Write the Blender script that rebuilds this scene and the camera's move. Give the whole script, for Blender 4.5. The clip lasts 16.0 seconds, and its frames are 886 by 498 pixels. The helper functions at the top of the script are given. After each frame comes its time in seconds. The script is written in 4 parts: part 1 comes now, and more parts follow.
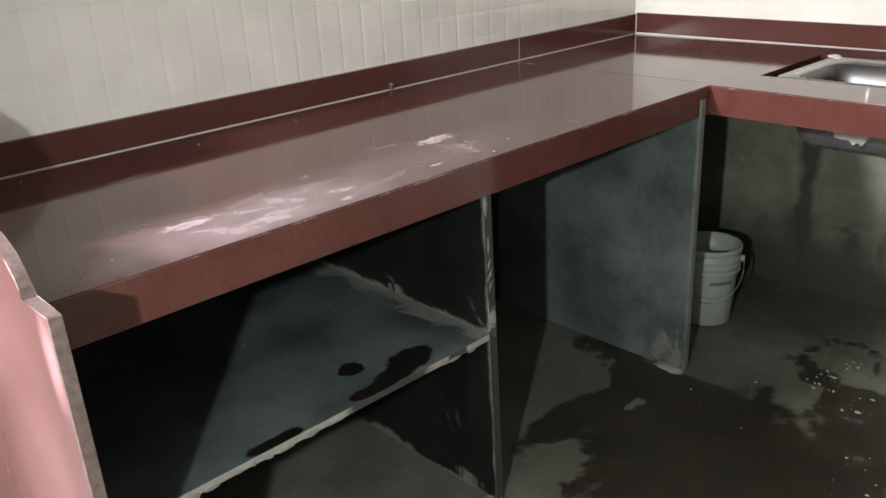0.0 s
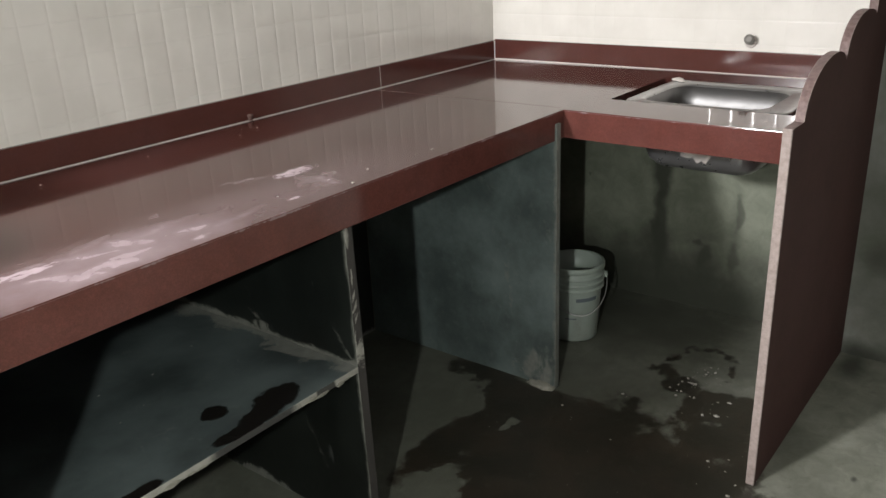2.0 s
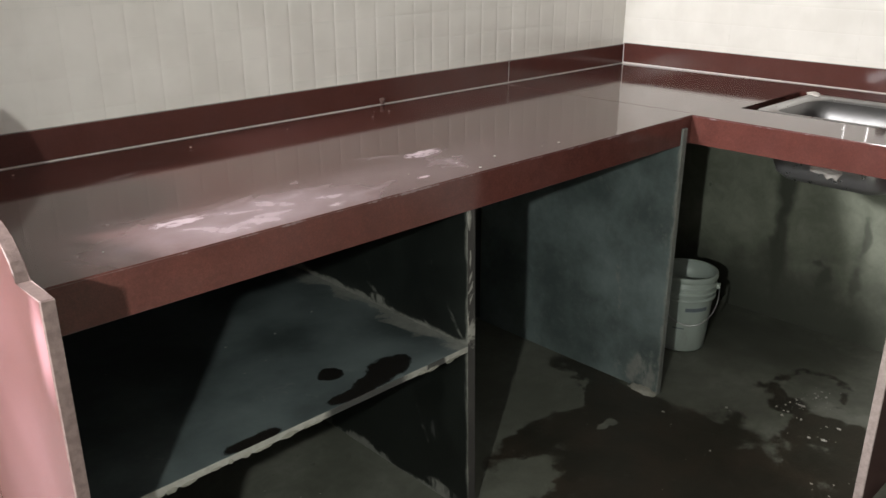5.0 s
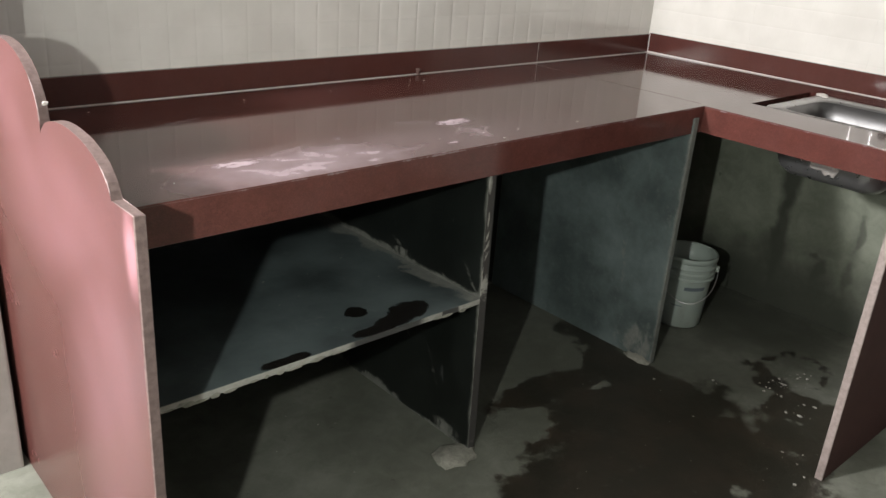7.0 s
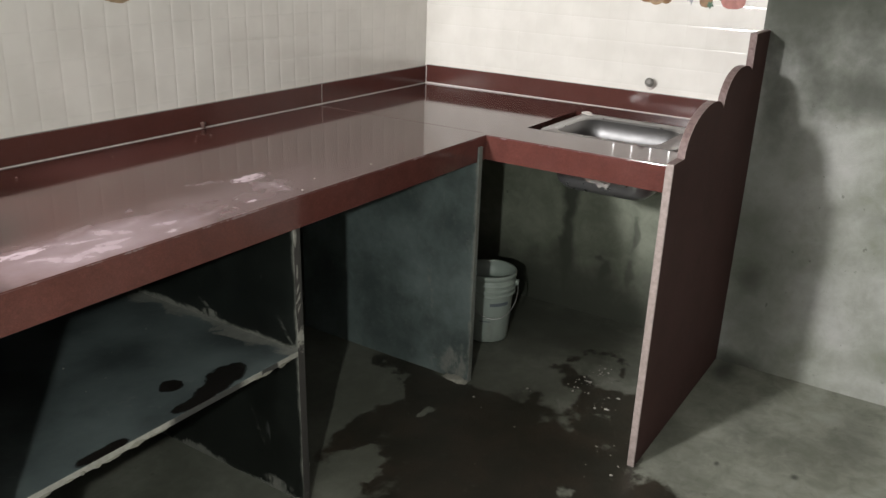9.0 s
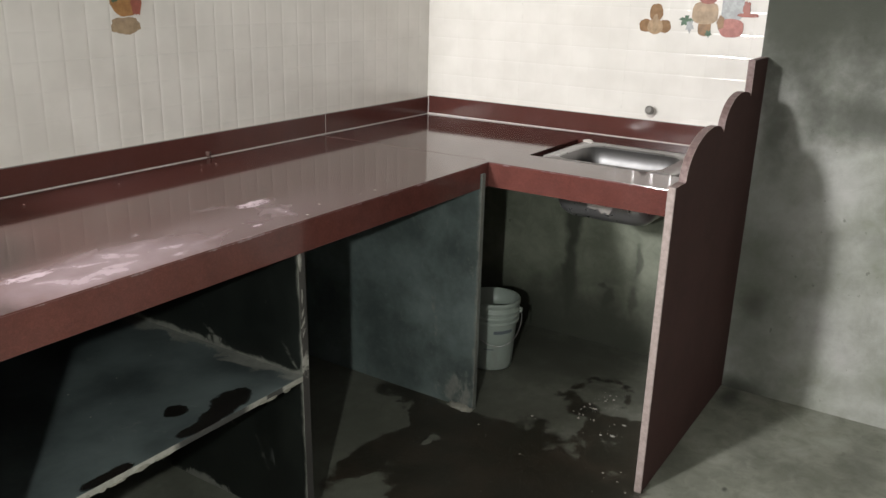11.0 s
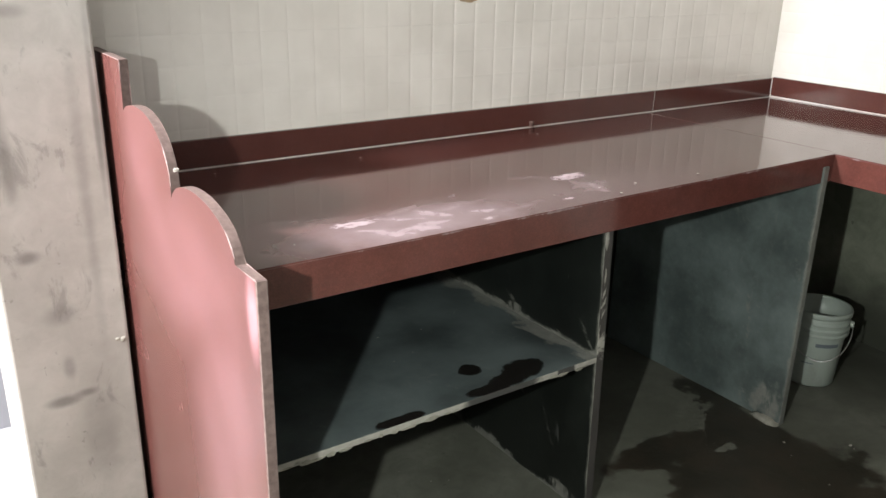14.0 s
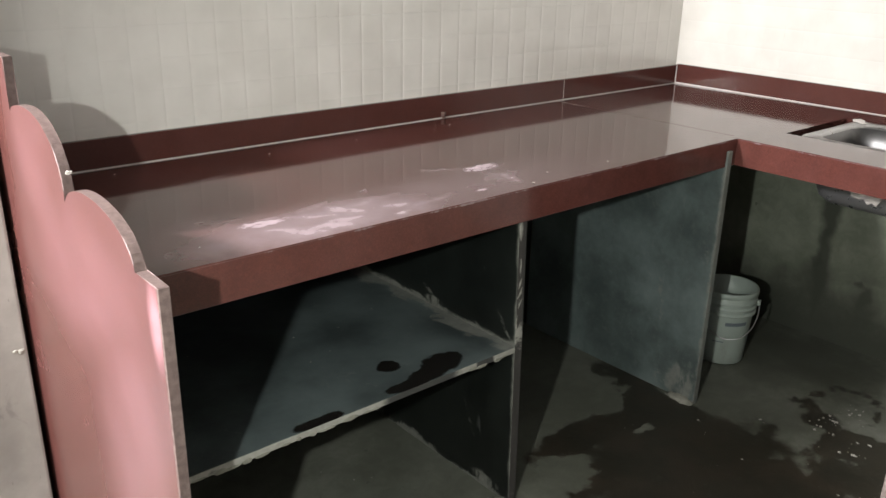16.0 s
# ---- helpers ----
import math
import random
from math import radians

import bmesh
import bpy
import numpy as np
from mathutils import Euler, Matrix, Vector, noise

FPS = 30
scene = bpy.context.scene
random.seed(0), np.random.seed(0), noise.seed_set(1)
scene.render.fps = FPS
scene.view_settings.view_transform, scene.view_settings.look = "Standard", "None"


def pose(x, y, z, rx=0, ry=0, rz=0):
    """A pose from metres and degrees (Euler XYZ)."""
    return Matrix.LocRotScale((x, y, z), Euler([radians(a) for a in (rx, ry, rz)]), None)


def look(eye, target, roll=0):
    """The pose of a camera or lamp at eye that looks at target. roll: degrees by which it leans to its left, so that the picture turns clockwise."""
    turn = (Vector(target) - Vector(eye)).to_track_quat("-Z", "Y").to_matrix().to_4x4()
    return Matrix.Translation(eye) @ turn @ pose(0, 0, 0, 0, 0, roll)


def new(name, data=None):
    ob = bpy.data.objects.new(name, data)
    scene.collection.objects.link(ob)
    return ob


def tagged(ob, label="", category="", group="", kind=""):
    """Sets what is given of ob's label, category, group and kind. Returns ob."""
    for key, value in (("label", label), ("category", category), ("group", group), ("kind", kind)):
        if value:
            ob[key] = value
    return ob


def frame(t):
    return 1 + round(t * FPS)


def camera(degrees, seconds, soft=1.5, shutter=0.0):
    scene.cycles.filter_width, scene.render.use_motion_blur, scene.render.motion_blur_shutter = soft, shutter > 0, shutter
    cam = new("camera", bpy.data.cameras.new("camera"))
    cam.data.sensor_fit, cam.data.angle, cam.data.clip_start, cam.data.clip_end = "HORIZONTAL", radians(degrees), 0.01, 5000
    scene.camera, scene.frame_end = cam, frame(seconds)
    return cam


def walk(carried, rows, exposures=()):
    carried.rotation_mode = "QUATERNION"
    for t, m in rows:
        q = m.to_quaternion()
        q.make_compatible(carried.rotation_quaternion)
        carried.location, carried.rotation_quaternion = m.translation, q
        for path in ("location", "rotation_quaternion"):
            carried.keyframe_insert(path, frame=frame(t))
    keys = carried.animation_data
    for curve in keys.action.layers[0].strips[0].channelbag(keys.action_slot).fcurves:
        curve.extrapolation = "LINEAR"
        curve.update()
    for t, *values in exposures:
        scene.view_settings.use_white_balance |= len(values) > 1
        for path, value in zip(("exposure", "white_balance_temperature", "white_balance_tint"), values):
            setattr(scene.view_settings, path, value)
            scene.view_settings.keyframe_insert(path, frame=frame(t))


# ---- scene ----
PATH = [
    (0, (-2.693, -1.801, 1.295), (-1.437, -0.438, 0.541), -3.1),
    (0.5, (-2.685, -1.799, 1.293), (-1.387, -0.478, 0.537), -2.3),
    (1, (-2.676, -1.807, 1.294), (-1.328, -0.536, 0.542), -2.0),
    (1.5, (-2.662, -1.814, 1.302), (-1.258, -0.6, 0.557), -2.1),
    (2, (-2.656, -1.821, 1.307), (-1.196, -0.658, 0.589), -2.6),
    (2.5, (-2.665, -1.822, 1.306), (-1.195, -0.662, 0.602), -2.8),
    (3, (-2.68, -1.824, 1.305), (-1.211, -0.662, 0.604), -2.7),
    (3.5, (-2.701, -1.808, 1.291), (-1.291, -0.576, 0.587), -1.7),
    (4, (-2.699, -1.807, 1.292), (-1.334, -0.525, 0.589), -1.3),
    (4.5, (-2.709, -1.807, 1.29), (-1.369, -0.499, 0.587), -1.1),
    (4.7, (-2.714, -1.811, 1.287), (-1.39, -0.487, 0.585), -0.8),
    (6.8, (-2.858, -1.969, 1.319), (-1.642, -0.58, 0.549), 3.9),
    (7, (-2.87, -1.961, 1.324), (-1.608, -0.611, 0.56), 4.2),
    (7.5, (-2.904, -1.945, 1.347), (-1.521, -0.711, 0.595), 3.4),
    (8, (-2.886, -1.939, 1.356), (-1.394, -0.834, 0.615), 4.9),
    (8.5, (-2.888, -1.945, 1.378), (-1.335, -0.915, 0.653), 4.1),
    (9, (-2.888, -1.953, 1.392), (-1.306, -0.946, 0.697), 2.1),
    (9.5, (-2.901, -1.953, 1.403), (-1.303, -0.942, 0.749), 1.7),
    (9.7, (-2.914, -1.957, 1.396), (-1.315, -0.937, 0.762), 1.7),
    (11.8, (-2.902, -1.959, 1.365), (-1.301, -0.927, 0.755), 1.7),
    (12, (-2.92, -1.958, 1.376), (-1.357, -0.876, 0.754), 2.1),
    (12.5, (-2.924, -1.943, 1.366), (-1.636, -0.558, 0.715), 0.8),
    (13, (-2.899, -1.944, 1.358), (-1.751, -0.445, 0.697), 1.6),
    (13.5, (-2.879, -1.945, 1.355), (-1.78, -0.412, 0.692), 1.5),
    (14, (-2.86, -1.933, 1.346), (-1.787, -0.387, 0.667), 1.2),
    (14.5, (-2.852, -1.935, 1.342), (-1.793, -0.385, 0.652), 1.0),
    (15, (-2.859, -1.921, 1.345), (-1.8, -0.374, 0.649), 1.0),
    (15.5, (-2.85, -1.92, 1.344), (-1.718, -0.428, 0.643), 1.6),
    (16, (-2.834, -1.921, 1.348), (-1.614, -0.498, 0.65), 1.2),
]
cam = camera(56.2, 16.0, soft=1.5)
walk(cam, [(t, look(e, g, r)) for t, e, g, r in PATH], exposures=[(0, 0.40), (1.5, 0.28), (2.5, 0.16), (3.3, 0.20), (4.7, 0.25), (6.8, 0.24), (9.0, 0.12), (9.7, 0.18), (11.8, 0.17), (13.0, 0.61), (14.5, 0.61), (16, 0.45)])

# ---------------------------------------------------------------- light
world = bpy.data.worlds.new("world")
scene.world = world
world.use_nodes = True
world.node_tree.nodes["Background"].inputs[0].default_value = (0.55, 0.6, 0.7, 1)
world.node_tree.nodes["Background"].inputs[1].default_value = 0.02


def lamp(name, kind, watts, colour, radius, m):
    d = bpy.data.lights.new(name, kind)
    d.energy, d.color, d.shadow_soft_size = watts, colour, radius
    ob = new(name, d)
    ob.matrix_world = m
    return ob


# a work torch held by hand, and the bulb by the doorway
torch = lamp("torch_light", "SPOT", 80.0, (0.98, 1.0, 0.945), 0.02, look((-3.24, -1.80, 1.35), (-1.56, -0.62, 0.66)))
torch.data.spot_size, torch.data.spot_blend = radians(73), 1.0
lamp("doorway_bulb_light", "POINT", 430.0, (1.0, 0.975, 0.975), 0.12, pose(-4.00, -0.22, 1.87))

# ---------------------------------------------------------------- materials


class Mat:
    """A node material under construction."""

    def __init__(self, name, rough=0.5, metal=0.0, spec=0.5):
        self.m = bpy.data.materials.new(name)
        self.m.use_nodes = True
        self.t = self.m.node_tree
        self.b = self.t.nodes["Principled BSDF"]
        self.b.inputs["Roughness"].default_value = rough
        self.b.inputs["Metallic"].default_value = metal
        self.b.inputs["Specular IOR Level"].default_value = spec
        self.geo = self.t.nodes.new("ShaderNodeNewGeometry").outputs["Position"]

    def link(self, a, b):
        self.t.links.new(a, b)

    def feed(self, sock, v):
        if hasattr(v, "is_linked"):
            self.link(v, sock)
        elif isinstance(v, (tuple, list)) and len(v) == 3 and len(sock.default_value) == 4:
            sock.default_value = (*v, 1)
        else:
            sock.default_value = v

    def math(self, op, a, b=0.0, c=0.0, clamp=False):
        n = self.t.nodes.new("ShaderNodeMath")
        n.operation, n.use_clamp = op, clamp
        for s, v in zip(n.inputs, (a, b, c)):
            self.feed(s, v)
        return n.outputs[0]

    def vec(self, op, a, b):
        n = self.t.nodes.new("ShaderNodeVectorMath")
        n.operation = op
        self.feed(n.inputs[0], a)
        self.feed(n.inputs[1], b)
        return n.outputs["Value"] if op == "LENGTH" else n.outputs["Vector"]

    def noise(self, scale, detail=4.0, rough=0.55, at=None, stretch=None, distort=0.0):
        n = self.t.nodes.new("ShaderNodeTexNoise")
        p = at if at is not None else self.geo
        if stretch:
            p = self.vec("MULTIPLY", p, stretch)
        self.link(p, n.inputs["Vector"])
        n.inputs["Scale"].default_value = scale
        n.inputs["Detail"].default_value = detail
        n.inputs["Roughness"].default_value = rough
        n.inputs["Distortion"].default_value = distort
        return n.outputs["Fac"]

    def ramp(self, v, lo, hi, a=0.0, b=1.0):
        n = self.t.nodes.new("ShaderNodeMapRange")
        n.interpolation_type = "SMOOTHSTEP"
        for s, x in zip(n.inputs, (v, lo, hi, a, b)):
            self.feed(s, x)
        return n.outputs[0]

    def mix(self, f, a, b):
        n = self.t.nodes.new("ShaderNodeMix")
        n.data_type = "RGBA"
        self.feed(n.inputs["Factor"], f)
        self.feed(n.inputs["A"], a)
        self.feed(n.inputs["B"], b)
        return n.outputs["Result"]

    def blob(self, c, r, ragged=0.35, scale=9.0, soft=0.12):
        """1 inside a ragged ellipsoid stain round c with radii r, 0 outside."""
        d = self.vec("LENGTH", self.vec("DIVIDE", self.vec("SUBTRACT", self.geo, c), r), (0, 0, 0))
        n = self.math("MULTIPLY_ADD", self.noise(scale, 5, 0.6), ragged * 4, -ragged * 2)
        return self.ramp(self.math("ADD", d, n), 1 - soft, 1 + soft, 1.0, 0.0)

    def stroke(self, a, b, width, soft=0.5, wobble=0.012, scale=30.0):
        """1 on a hand-drawn stroke from a to b, of the given half width, 0 beside it."""
        a, b = Vector(a), Vector(b)
        d = b - a
        n = self.t.nodes.new("ShaderNodeTexNoise")
        self.link(self.geo, n.inputs["Vector"])
        n.inputs["Scale"].default_value = scale
        n.inputs["Detail"].default_value = 3.0
        shift = self.vec("MULTIPLY", self.vec("SUBTRACT", n.outputs["Color"], (0.5, 0.5, 0.5)), (wobble * 2,) * 3)
        p = self.vec("SUBTRACT", self.vec("ADD", self.geo, shift), tuple(a))
        along = self.t.nodes.new("ShaderNodeVectorMath")
        along.operation = "DOT_PRODUCT"
        self.link(p, along.inputs[0])
        along.inputs[1].default_value = d / d.length_squared
        t = self.math("ADD", along.outputs["Value"], 0.0, clamp=True)
        on = self.t.nodes.new("ShaderNodeVectorMath")
        on.operation = "SCALE"
        on.inputs[0].default_value = d
        self.link(t, on.inputs["Scale"])
        dist = self.vec("LENGTH", self.vec("SUBTRACT", p, on.outputs["Vector"]), (0, 0, 0))
        taper = self.math("MULTIPLY_ADD", self.math("ABSOLUTE", self.math("SUBTRACT", t, 0.45)), -1.3 * width, width)
        return self.ramp(self.math("SUBTRACT", dist, taper), -soft * width, soft * width, 1.0, 0.0)

    def most(self, parts):
        v = parts[0]
        for p in parts[1:]:
            v = self.math("MAXIMUM", v, p)
        return v

    def random(self):
        return self.t.nodes.new("ShaderNodeObjectInfo").outputs["Random"]

    def colour(self, v):
        self.feed(self.b.inputs["Base Color"], v)

    def rough(self, v):
        self.feed(self.b.inputs["Roughness"], v)

    def bump(self, v, strength=0.2, distance=0.002):
        n = self.t.nodes.new("ShaderNodeBump")
        n.inputs["Strength"].default_value = strength
        n.inputs["Distance"].default_value = distance
        self.link(v, n.inputs["Height"])
        self.link(n.outputs[0], self.b.inputs["Normal"])


def granite(name, smears=(), dusty=0.0, polish=0.085, worn=False, spec=0.5, dust=(0.55, 0.49, 0.52), strokes=(), tone=1.0):
    """Polished red-brown granite with fine dark grain; smears are streaks of dried cement dust on the worktop, pale
    patches on the end panel.
    """
    k = Mat(name, 0.07, 0.0, spec)
    grain = k.noise(420, 3, 0.7)
    cloud = k.noise(14, 4)
    c = k.mix(k.ramp(grain, 0.35, 0.68), (0.072 * tone, 0.026 * tone, 0.021 * tone), (0.096 * tone, 0.033 * tone, 0.027 * tone))
    c = k.mix(k.math("MULTIPLY", k.ramp(cloud, 0.4, 0.75), 0.35), c, (0.058, 0.021, 0.019))
    flecks = k.math("MULTIPLY", k.ramp(k.noise(110, 4, 0.7), 0.48, 0.70), 0.2)
    c = k.mix(flecks, c, (0.135 * tone, 0.046 * tone, 0.036 * tone))
    film = k.math("MULTIPLY_ADD", k.ramp(k.noise(5, 6, 0.65), 0.35, 0.8), 0.018 + 0.4 * dusty, dusty)
    if smears:
        wisp = k.math("ABSOLUTE", k.math("SUBTRACT", k.noise(7, 3, 0.55, stretch=(0.9, 2.0, 1.0), distort=1.4), 0.5))
        broken = k.ramp(k.noise(14, 4, 0.55), 0.34, 0.68)
        arc = k.math("ABSOLUTE", k.math("SUBTRACT", k.noise(11, 2, 0.5, stretch=(1.3, 1.0, 1.0), distort=2.2), 0.5))
        thin = k.math("MULTIPLY", k.ramp(arc, 0.0, 0.05, 0.7, 0.0), k.ramp(k.noise(13, 4, 0.6), 0.42, 0.58))
        streak = k.math("MAXIMUM", k.math("MULTIPLY", k.ramp(wisp, 0.0, 0.09, 1.0, 0.0), broken), thin)
        scrape = k.ramp(k.noise(38, 5, 0.65, stretch=(0.8, 1.3, 1.0), distort=0.5), 0.34, 0.62, 0.3, 1.0)
        fog = k.ramp(k.noise(7, 5, 0.6), 0.25, 0.7, 0.5, 1.0)
        spots = []
        for c0, r0, amount, kind in smears:
            soft, ragged = {"fog": (0.8, 0.25), "streak": (0.6, 0.3), "mark": (0.5, 0.6)}[kind]
            spot = k.math("MULTIPLY", k.blob(c0, r0, ragged, 22.0 if kind == "mark" else 10.0, soft), amount)
            spots.append(k.math("MULTIPLY", spot, {"fog": fog, "streak": streak, "mark": scrape}[kind]))
        film = k.math("ADD", film, k.most(spots), clamp=True)
    if strokes:
        broken = k.ramp(k.noise(32, 5, 0.7), 0.34, 0.60, 0.3, 1.0)
        lines = [k.math("MULTIPLY", k.stroke((*a, H), (*b, H), w * 1.2, 1.1, 0.022, 14.0), amount * 0.56) for a, b, w, amount in strokes]
        film = k.math("ADD", film, k.math("MULTIPLY", k.most(lines), broken), clamp=True)
    if worn:
        sep = k.t.nodes.new("ShaderNodeSeparateXYZ")
        k.link(k.geo, sep.inputs[0])
        chip = k.math("MULTIPLY", k.ramp(k.noise(16, 6, 0.7), 0.50, 0.66), 0.0024)
        near = k.most([k.ramp(k.math("SUBTRACT", k.math("ABSOLUTE", k.math("SUBTRACT", sep.outputs[2], z)), chip), -0.001, 0.001, 1.0, 0.0) for z in (0.8368,)])
        film = k.math("MAXIMUM", film, k.math("MULTIPLY", near, 0.30))
    k.colour(k.mix(film, c, dust))
    k.rough(k.math("MULTIPLY_ADD", film, 0.55, polish, clamp=True))
    k.bump(k.noise(60, 4), 0.03, 0.001)
    return k.m


PANEL_X = -2.453
GRANITE = granite("granite_plain", polish=0.14)
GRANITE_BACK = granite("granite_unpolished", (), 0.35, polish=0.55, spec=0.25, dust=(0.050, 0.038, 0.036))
# Same stone as the top, toned up in place of the bulb's light.
GRANITE_APRON_LIT = granite("granite_apron_lit", polish=0.085, worn=True, tone=1.3)
H = 0.84          # height of the worktop
GRANITE_TOP = granite("granite_top", (
    ((-2.00, -0.640, 0.84), (0.26, 0.090, 0.2), 0.30, "fog"), ((-1.72, -0.62, 0.84), (0.36, 0.10, 0.2), 0.14, "fog"),
    ((-2.03, -0.66, 0.84), (0.14, 0.055, 0.2), 0.34, "fog"), ((-2.20, -0.53, 0.84), (0.18, 0.05, 0.2), 0.06, "fog"),
    ((-2.122, -0.572, 0.84), (0.042, 0.017, 0.1), 0.65, "mark"), ((-1.510, -0.515, 0.84), (0.050, 0.017, 0.1), 0.9, "mark"),
    ((-1.64, -0.655, 0.84), (0.014, 0.006, 0.1), 0.6, "mark"), ((-1.53, -0.60, 0.84), (0.06, 0.06, 0.1), 0.22, "mark"),
    ((-1.42, -0.52, 0.84), (0.14, 0.04, 0.1), 0.16, "streak"), ((-1.55, -0.62, 0.84), (0.2, 0.05, 0.1), 0.12, "streak")),
    polish=0.075, spec=0.5, tone=0.7, dust=(0.62, 0.51, 0.56), strokes=(
    ((-2.065, -0.655), (-2.000, -0.668), 0.012, 0.75), ((-1.975, -0.560), (-1.940, -0.622), 0.010, 0.60), ((-2.070, -0.560), (-1.990, -0.612), 0.007, 0.42),
    ((-1.880, -0.626), (-1.832, -0.630), 0.010, 0.55), ((-1.890, -0.682), (-1.858, -0.676), 0.008, 0.50), ((-2.105, -0.645), (-2.060, -0.682), 0.014, 0.50),
    ((-1.645, -0.458), (-1.570, -0.488), 0.008, 0.40), ((-1.511, -0.585), (-1.530, -0.665), 0.010, 0.35), ((-2.040, -0.552), (-1.955, -0.528), 0.007, 0.30),
    ((-2.130, -0.622), (-2.060, -0.655), 0.009, 0.40), ((-1.862, -0.516), (-1.842, -0.502), 0.008, 0.45), ((-1.710, -0.394), (-1.688, -0.410), 0.006, 0.35),
    ((-2.000, -0.160), (-1.880, -0.212), 0.007, 0.22), ((-1.735, -0.706), (-1.690, -0.712), 0.007, 0.50), ((-2.120, -0.245), (-2.015, -0.204), 0.008, 0.26),
    ((-2.025, -0.642), (-1.955, -0.644), 0.007, 0.45), ((-2.260, -0.492), (-2.110, -0.528), 0.012, 0.14), ((-1.93, -0.585), (-1.80, -0.560), 0.009, 0.22),
    ((-1.82, -0.655), (-1.70, -0.640), 0.008, 0.22), ((-0.30, -0.065), (-0.22, -0.085), 0.008, 0.25)))
# Pale pink patches; the last one paints a highlight near the front tip.
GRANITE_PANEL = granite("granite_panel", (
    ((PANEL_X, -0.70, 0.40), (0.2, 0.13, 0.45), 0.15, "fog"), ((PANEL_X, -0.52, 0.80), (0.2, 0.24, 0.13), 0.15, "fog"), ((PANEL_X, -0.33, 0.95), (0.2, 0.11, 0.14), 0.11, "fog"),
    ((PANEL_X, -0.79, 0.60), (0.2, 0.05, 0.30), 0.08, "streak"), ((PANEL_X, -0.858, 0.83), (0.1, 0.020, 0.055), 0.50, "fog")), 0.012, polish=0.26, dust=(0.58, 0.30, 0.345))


def cut_edge(name, low, high):
    """The sawn, unpolished edge of a granite slab."""
    k = Mat(name, 0.6)
    k.colour(k.mix(k.ramp(k.noise(90, 6, 0.6), 0.3, 0.7), low, high))
    k.bump(k.noise(220, 3), 0.35, 0.002)
    return k.m


SAWN = cut_edge("granite_sawn", (0.24, 0.195, 0.178), (0.32, 0.265, 0.243))
SAWN_MID = cut_edge("granite_sawn_brown", (0.13, 0.085, 0.078), (0.22, 0.155, 0.145))
SAWN_DIRTY = cut_edge("granite_sawn_dirty", (0.105, 0.072, 0.066), (0.165, 0.118, 0.108))


def slate(name, spills=(), tone=1.0, smears=(), patches=(), blue=1.0, scratches=()):
    """Dusty black limestone slab with scuffs; smears are ragged bands of mortar (axis, place, width); spills are wet."""
    k = Mat(name, 0.45)
    big, fine = k.noise(4.5, 6, 0.6), k.noise(45, 5, 0.7)
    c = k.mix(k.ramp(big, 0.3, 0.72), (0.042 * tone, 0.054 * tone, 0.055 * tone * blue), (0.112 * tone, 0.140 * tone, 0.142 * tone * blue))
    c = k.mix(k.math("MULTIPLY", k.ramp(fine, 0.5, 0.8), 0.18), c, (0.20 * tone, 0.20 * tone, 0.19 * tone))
    scratch = k.ramp(k.noise(20, 3, 0.5, stretch=(1, 1, 0.2), distort=1.2), 0.68, 0.74)
    c = k.mix(k.math("MULTIPLY", scratch, 0.14), c, (0.24, 0.25, 0.24))
    r = k.math("MULTIPLY_ADD", big, 0.25, 0.30)
    sep = k.t.nodes.new("ShaderNodeSeparateXYZ")
    k.link(k.geo, sep.inputs[0])
    rag, grit = k.noise(8, 8, 0.75, distort=0.5), k.noise(70, 4)
    masks = []
    for axis, place, width in smears:
        d = k.math("ABSOLUTE", k.math("SUBTRACT", sep.outputs["XYZ".index(axis)], place))
        w = k.math("MULTIPLY", k.ramp(rag, 0.36, 0.68), width * 2.4)
        masks.append(k.ramp(k.math("SUBTRACT", d, w), -0.006, 0.006, 1.0, 0.0))
    for c0, r0 in patches:
        masks.append(k.math("MULTIPLY", k.blob(c0, r0, 0.45, 16.0, 0.25), k.ramp(k.noise(30, 4, 0.6, stretch=(1, 1, 0.3)), 0.38, 0.52)))
    for a, b, w in scratches:
        masks.append(k.math("MULTIPLY", k.stroke(a, b, w, 0.9, 0.008, 45.0), k.ramp(k.noise(50, 4, 0.6), 0.42, 0.62, 0.0, 0.7)))
    if masks:
        m = k.math("MULTIPLY", k.most(masks), 0.65)
        c = k.mix(m, c, k.mix(grit, (0.13, 0.135, 0.115), (0.32, 0.32, 0.285)))
        r = k.math("MAXIMUM", r, m)
    if spills:
        wet = k.most([k.blob(c0, r0, 0.34, 18.0, 0.16) for c0, r0 in spills])
        c = k.mix(wet, c, (0.011, 0.010, 0.009))
        r = k.math("MULTIPLY", r, k.math("MULTIPLY_ADD", wet, -0.85, 1.0))
    k.colour(c)
    k.rough(r)
    k.bump(k.math("ADD", fine, k.most(masks)) if masks else fine, 0.25, 0.002)
    return k.m


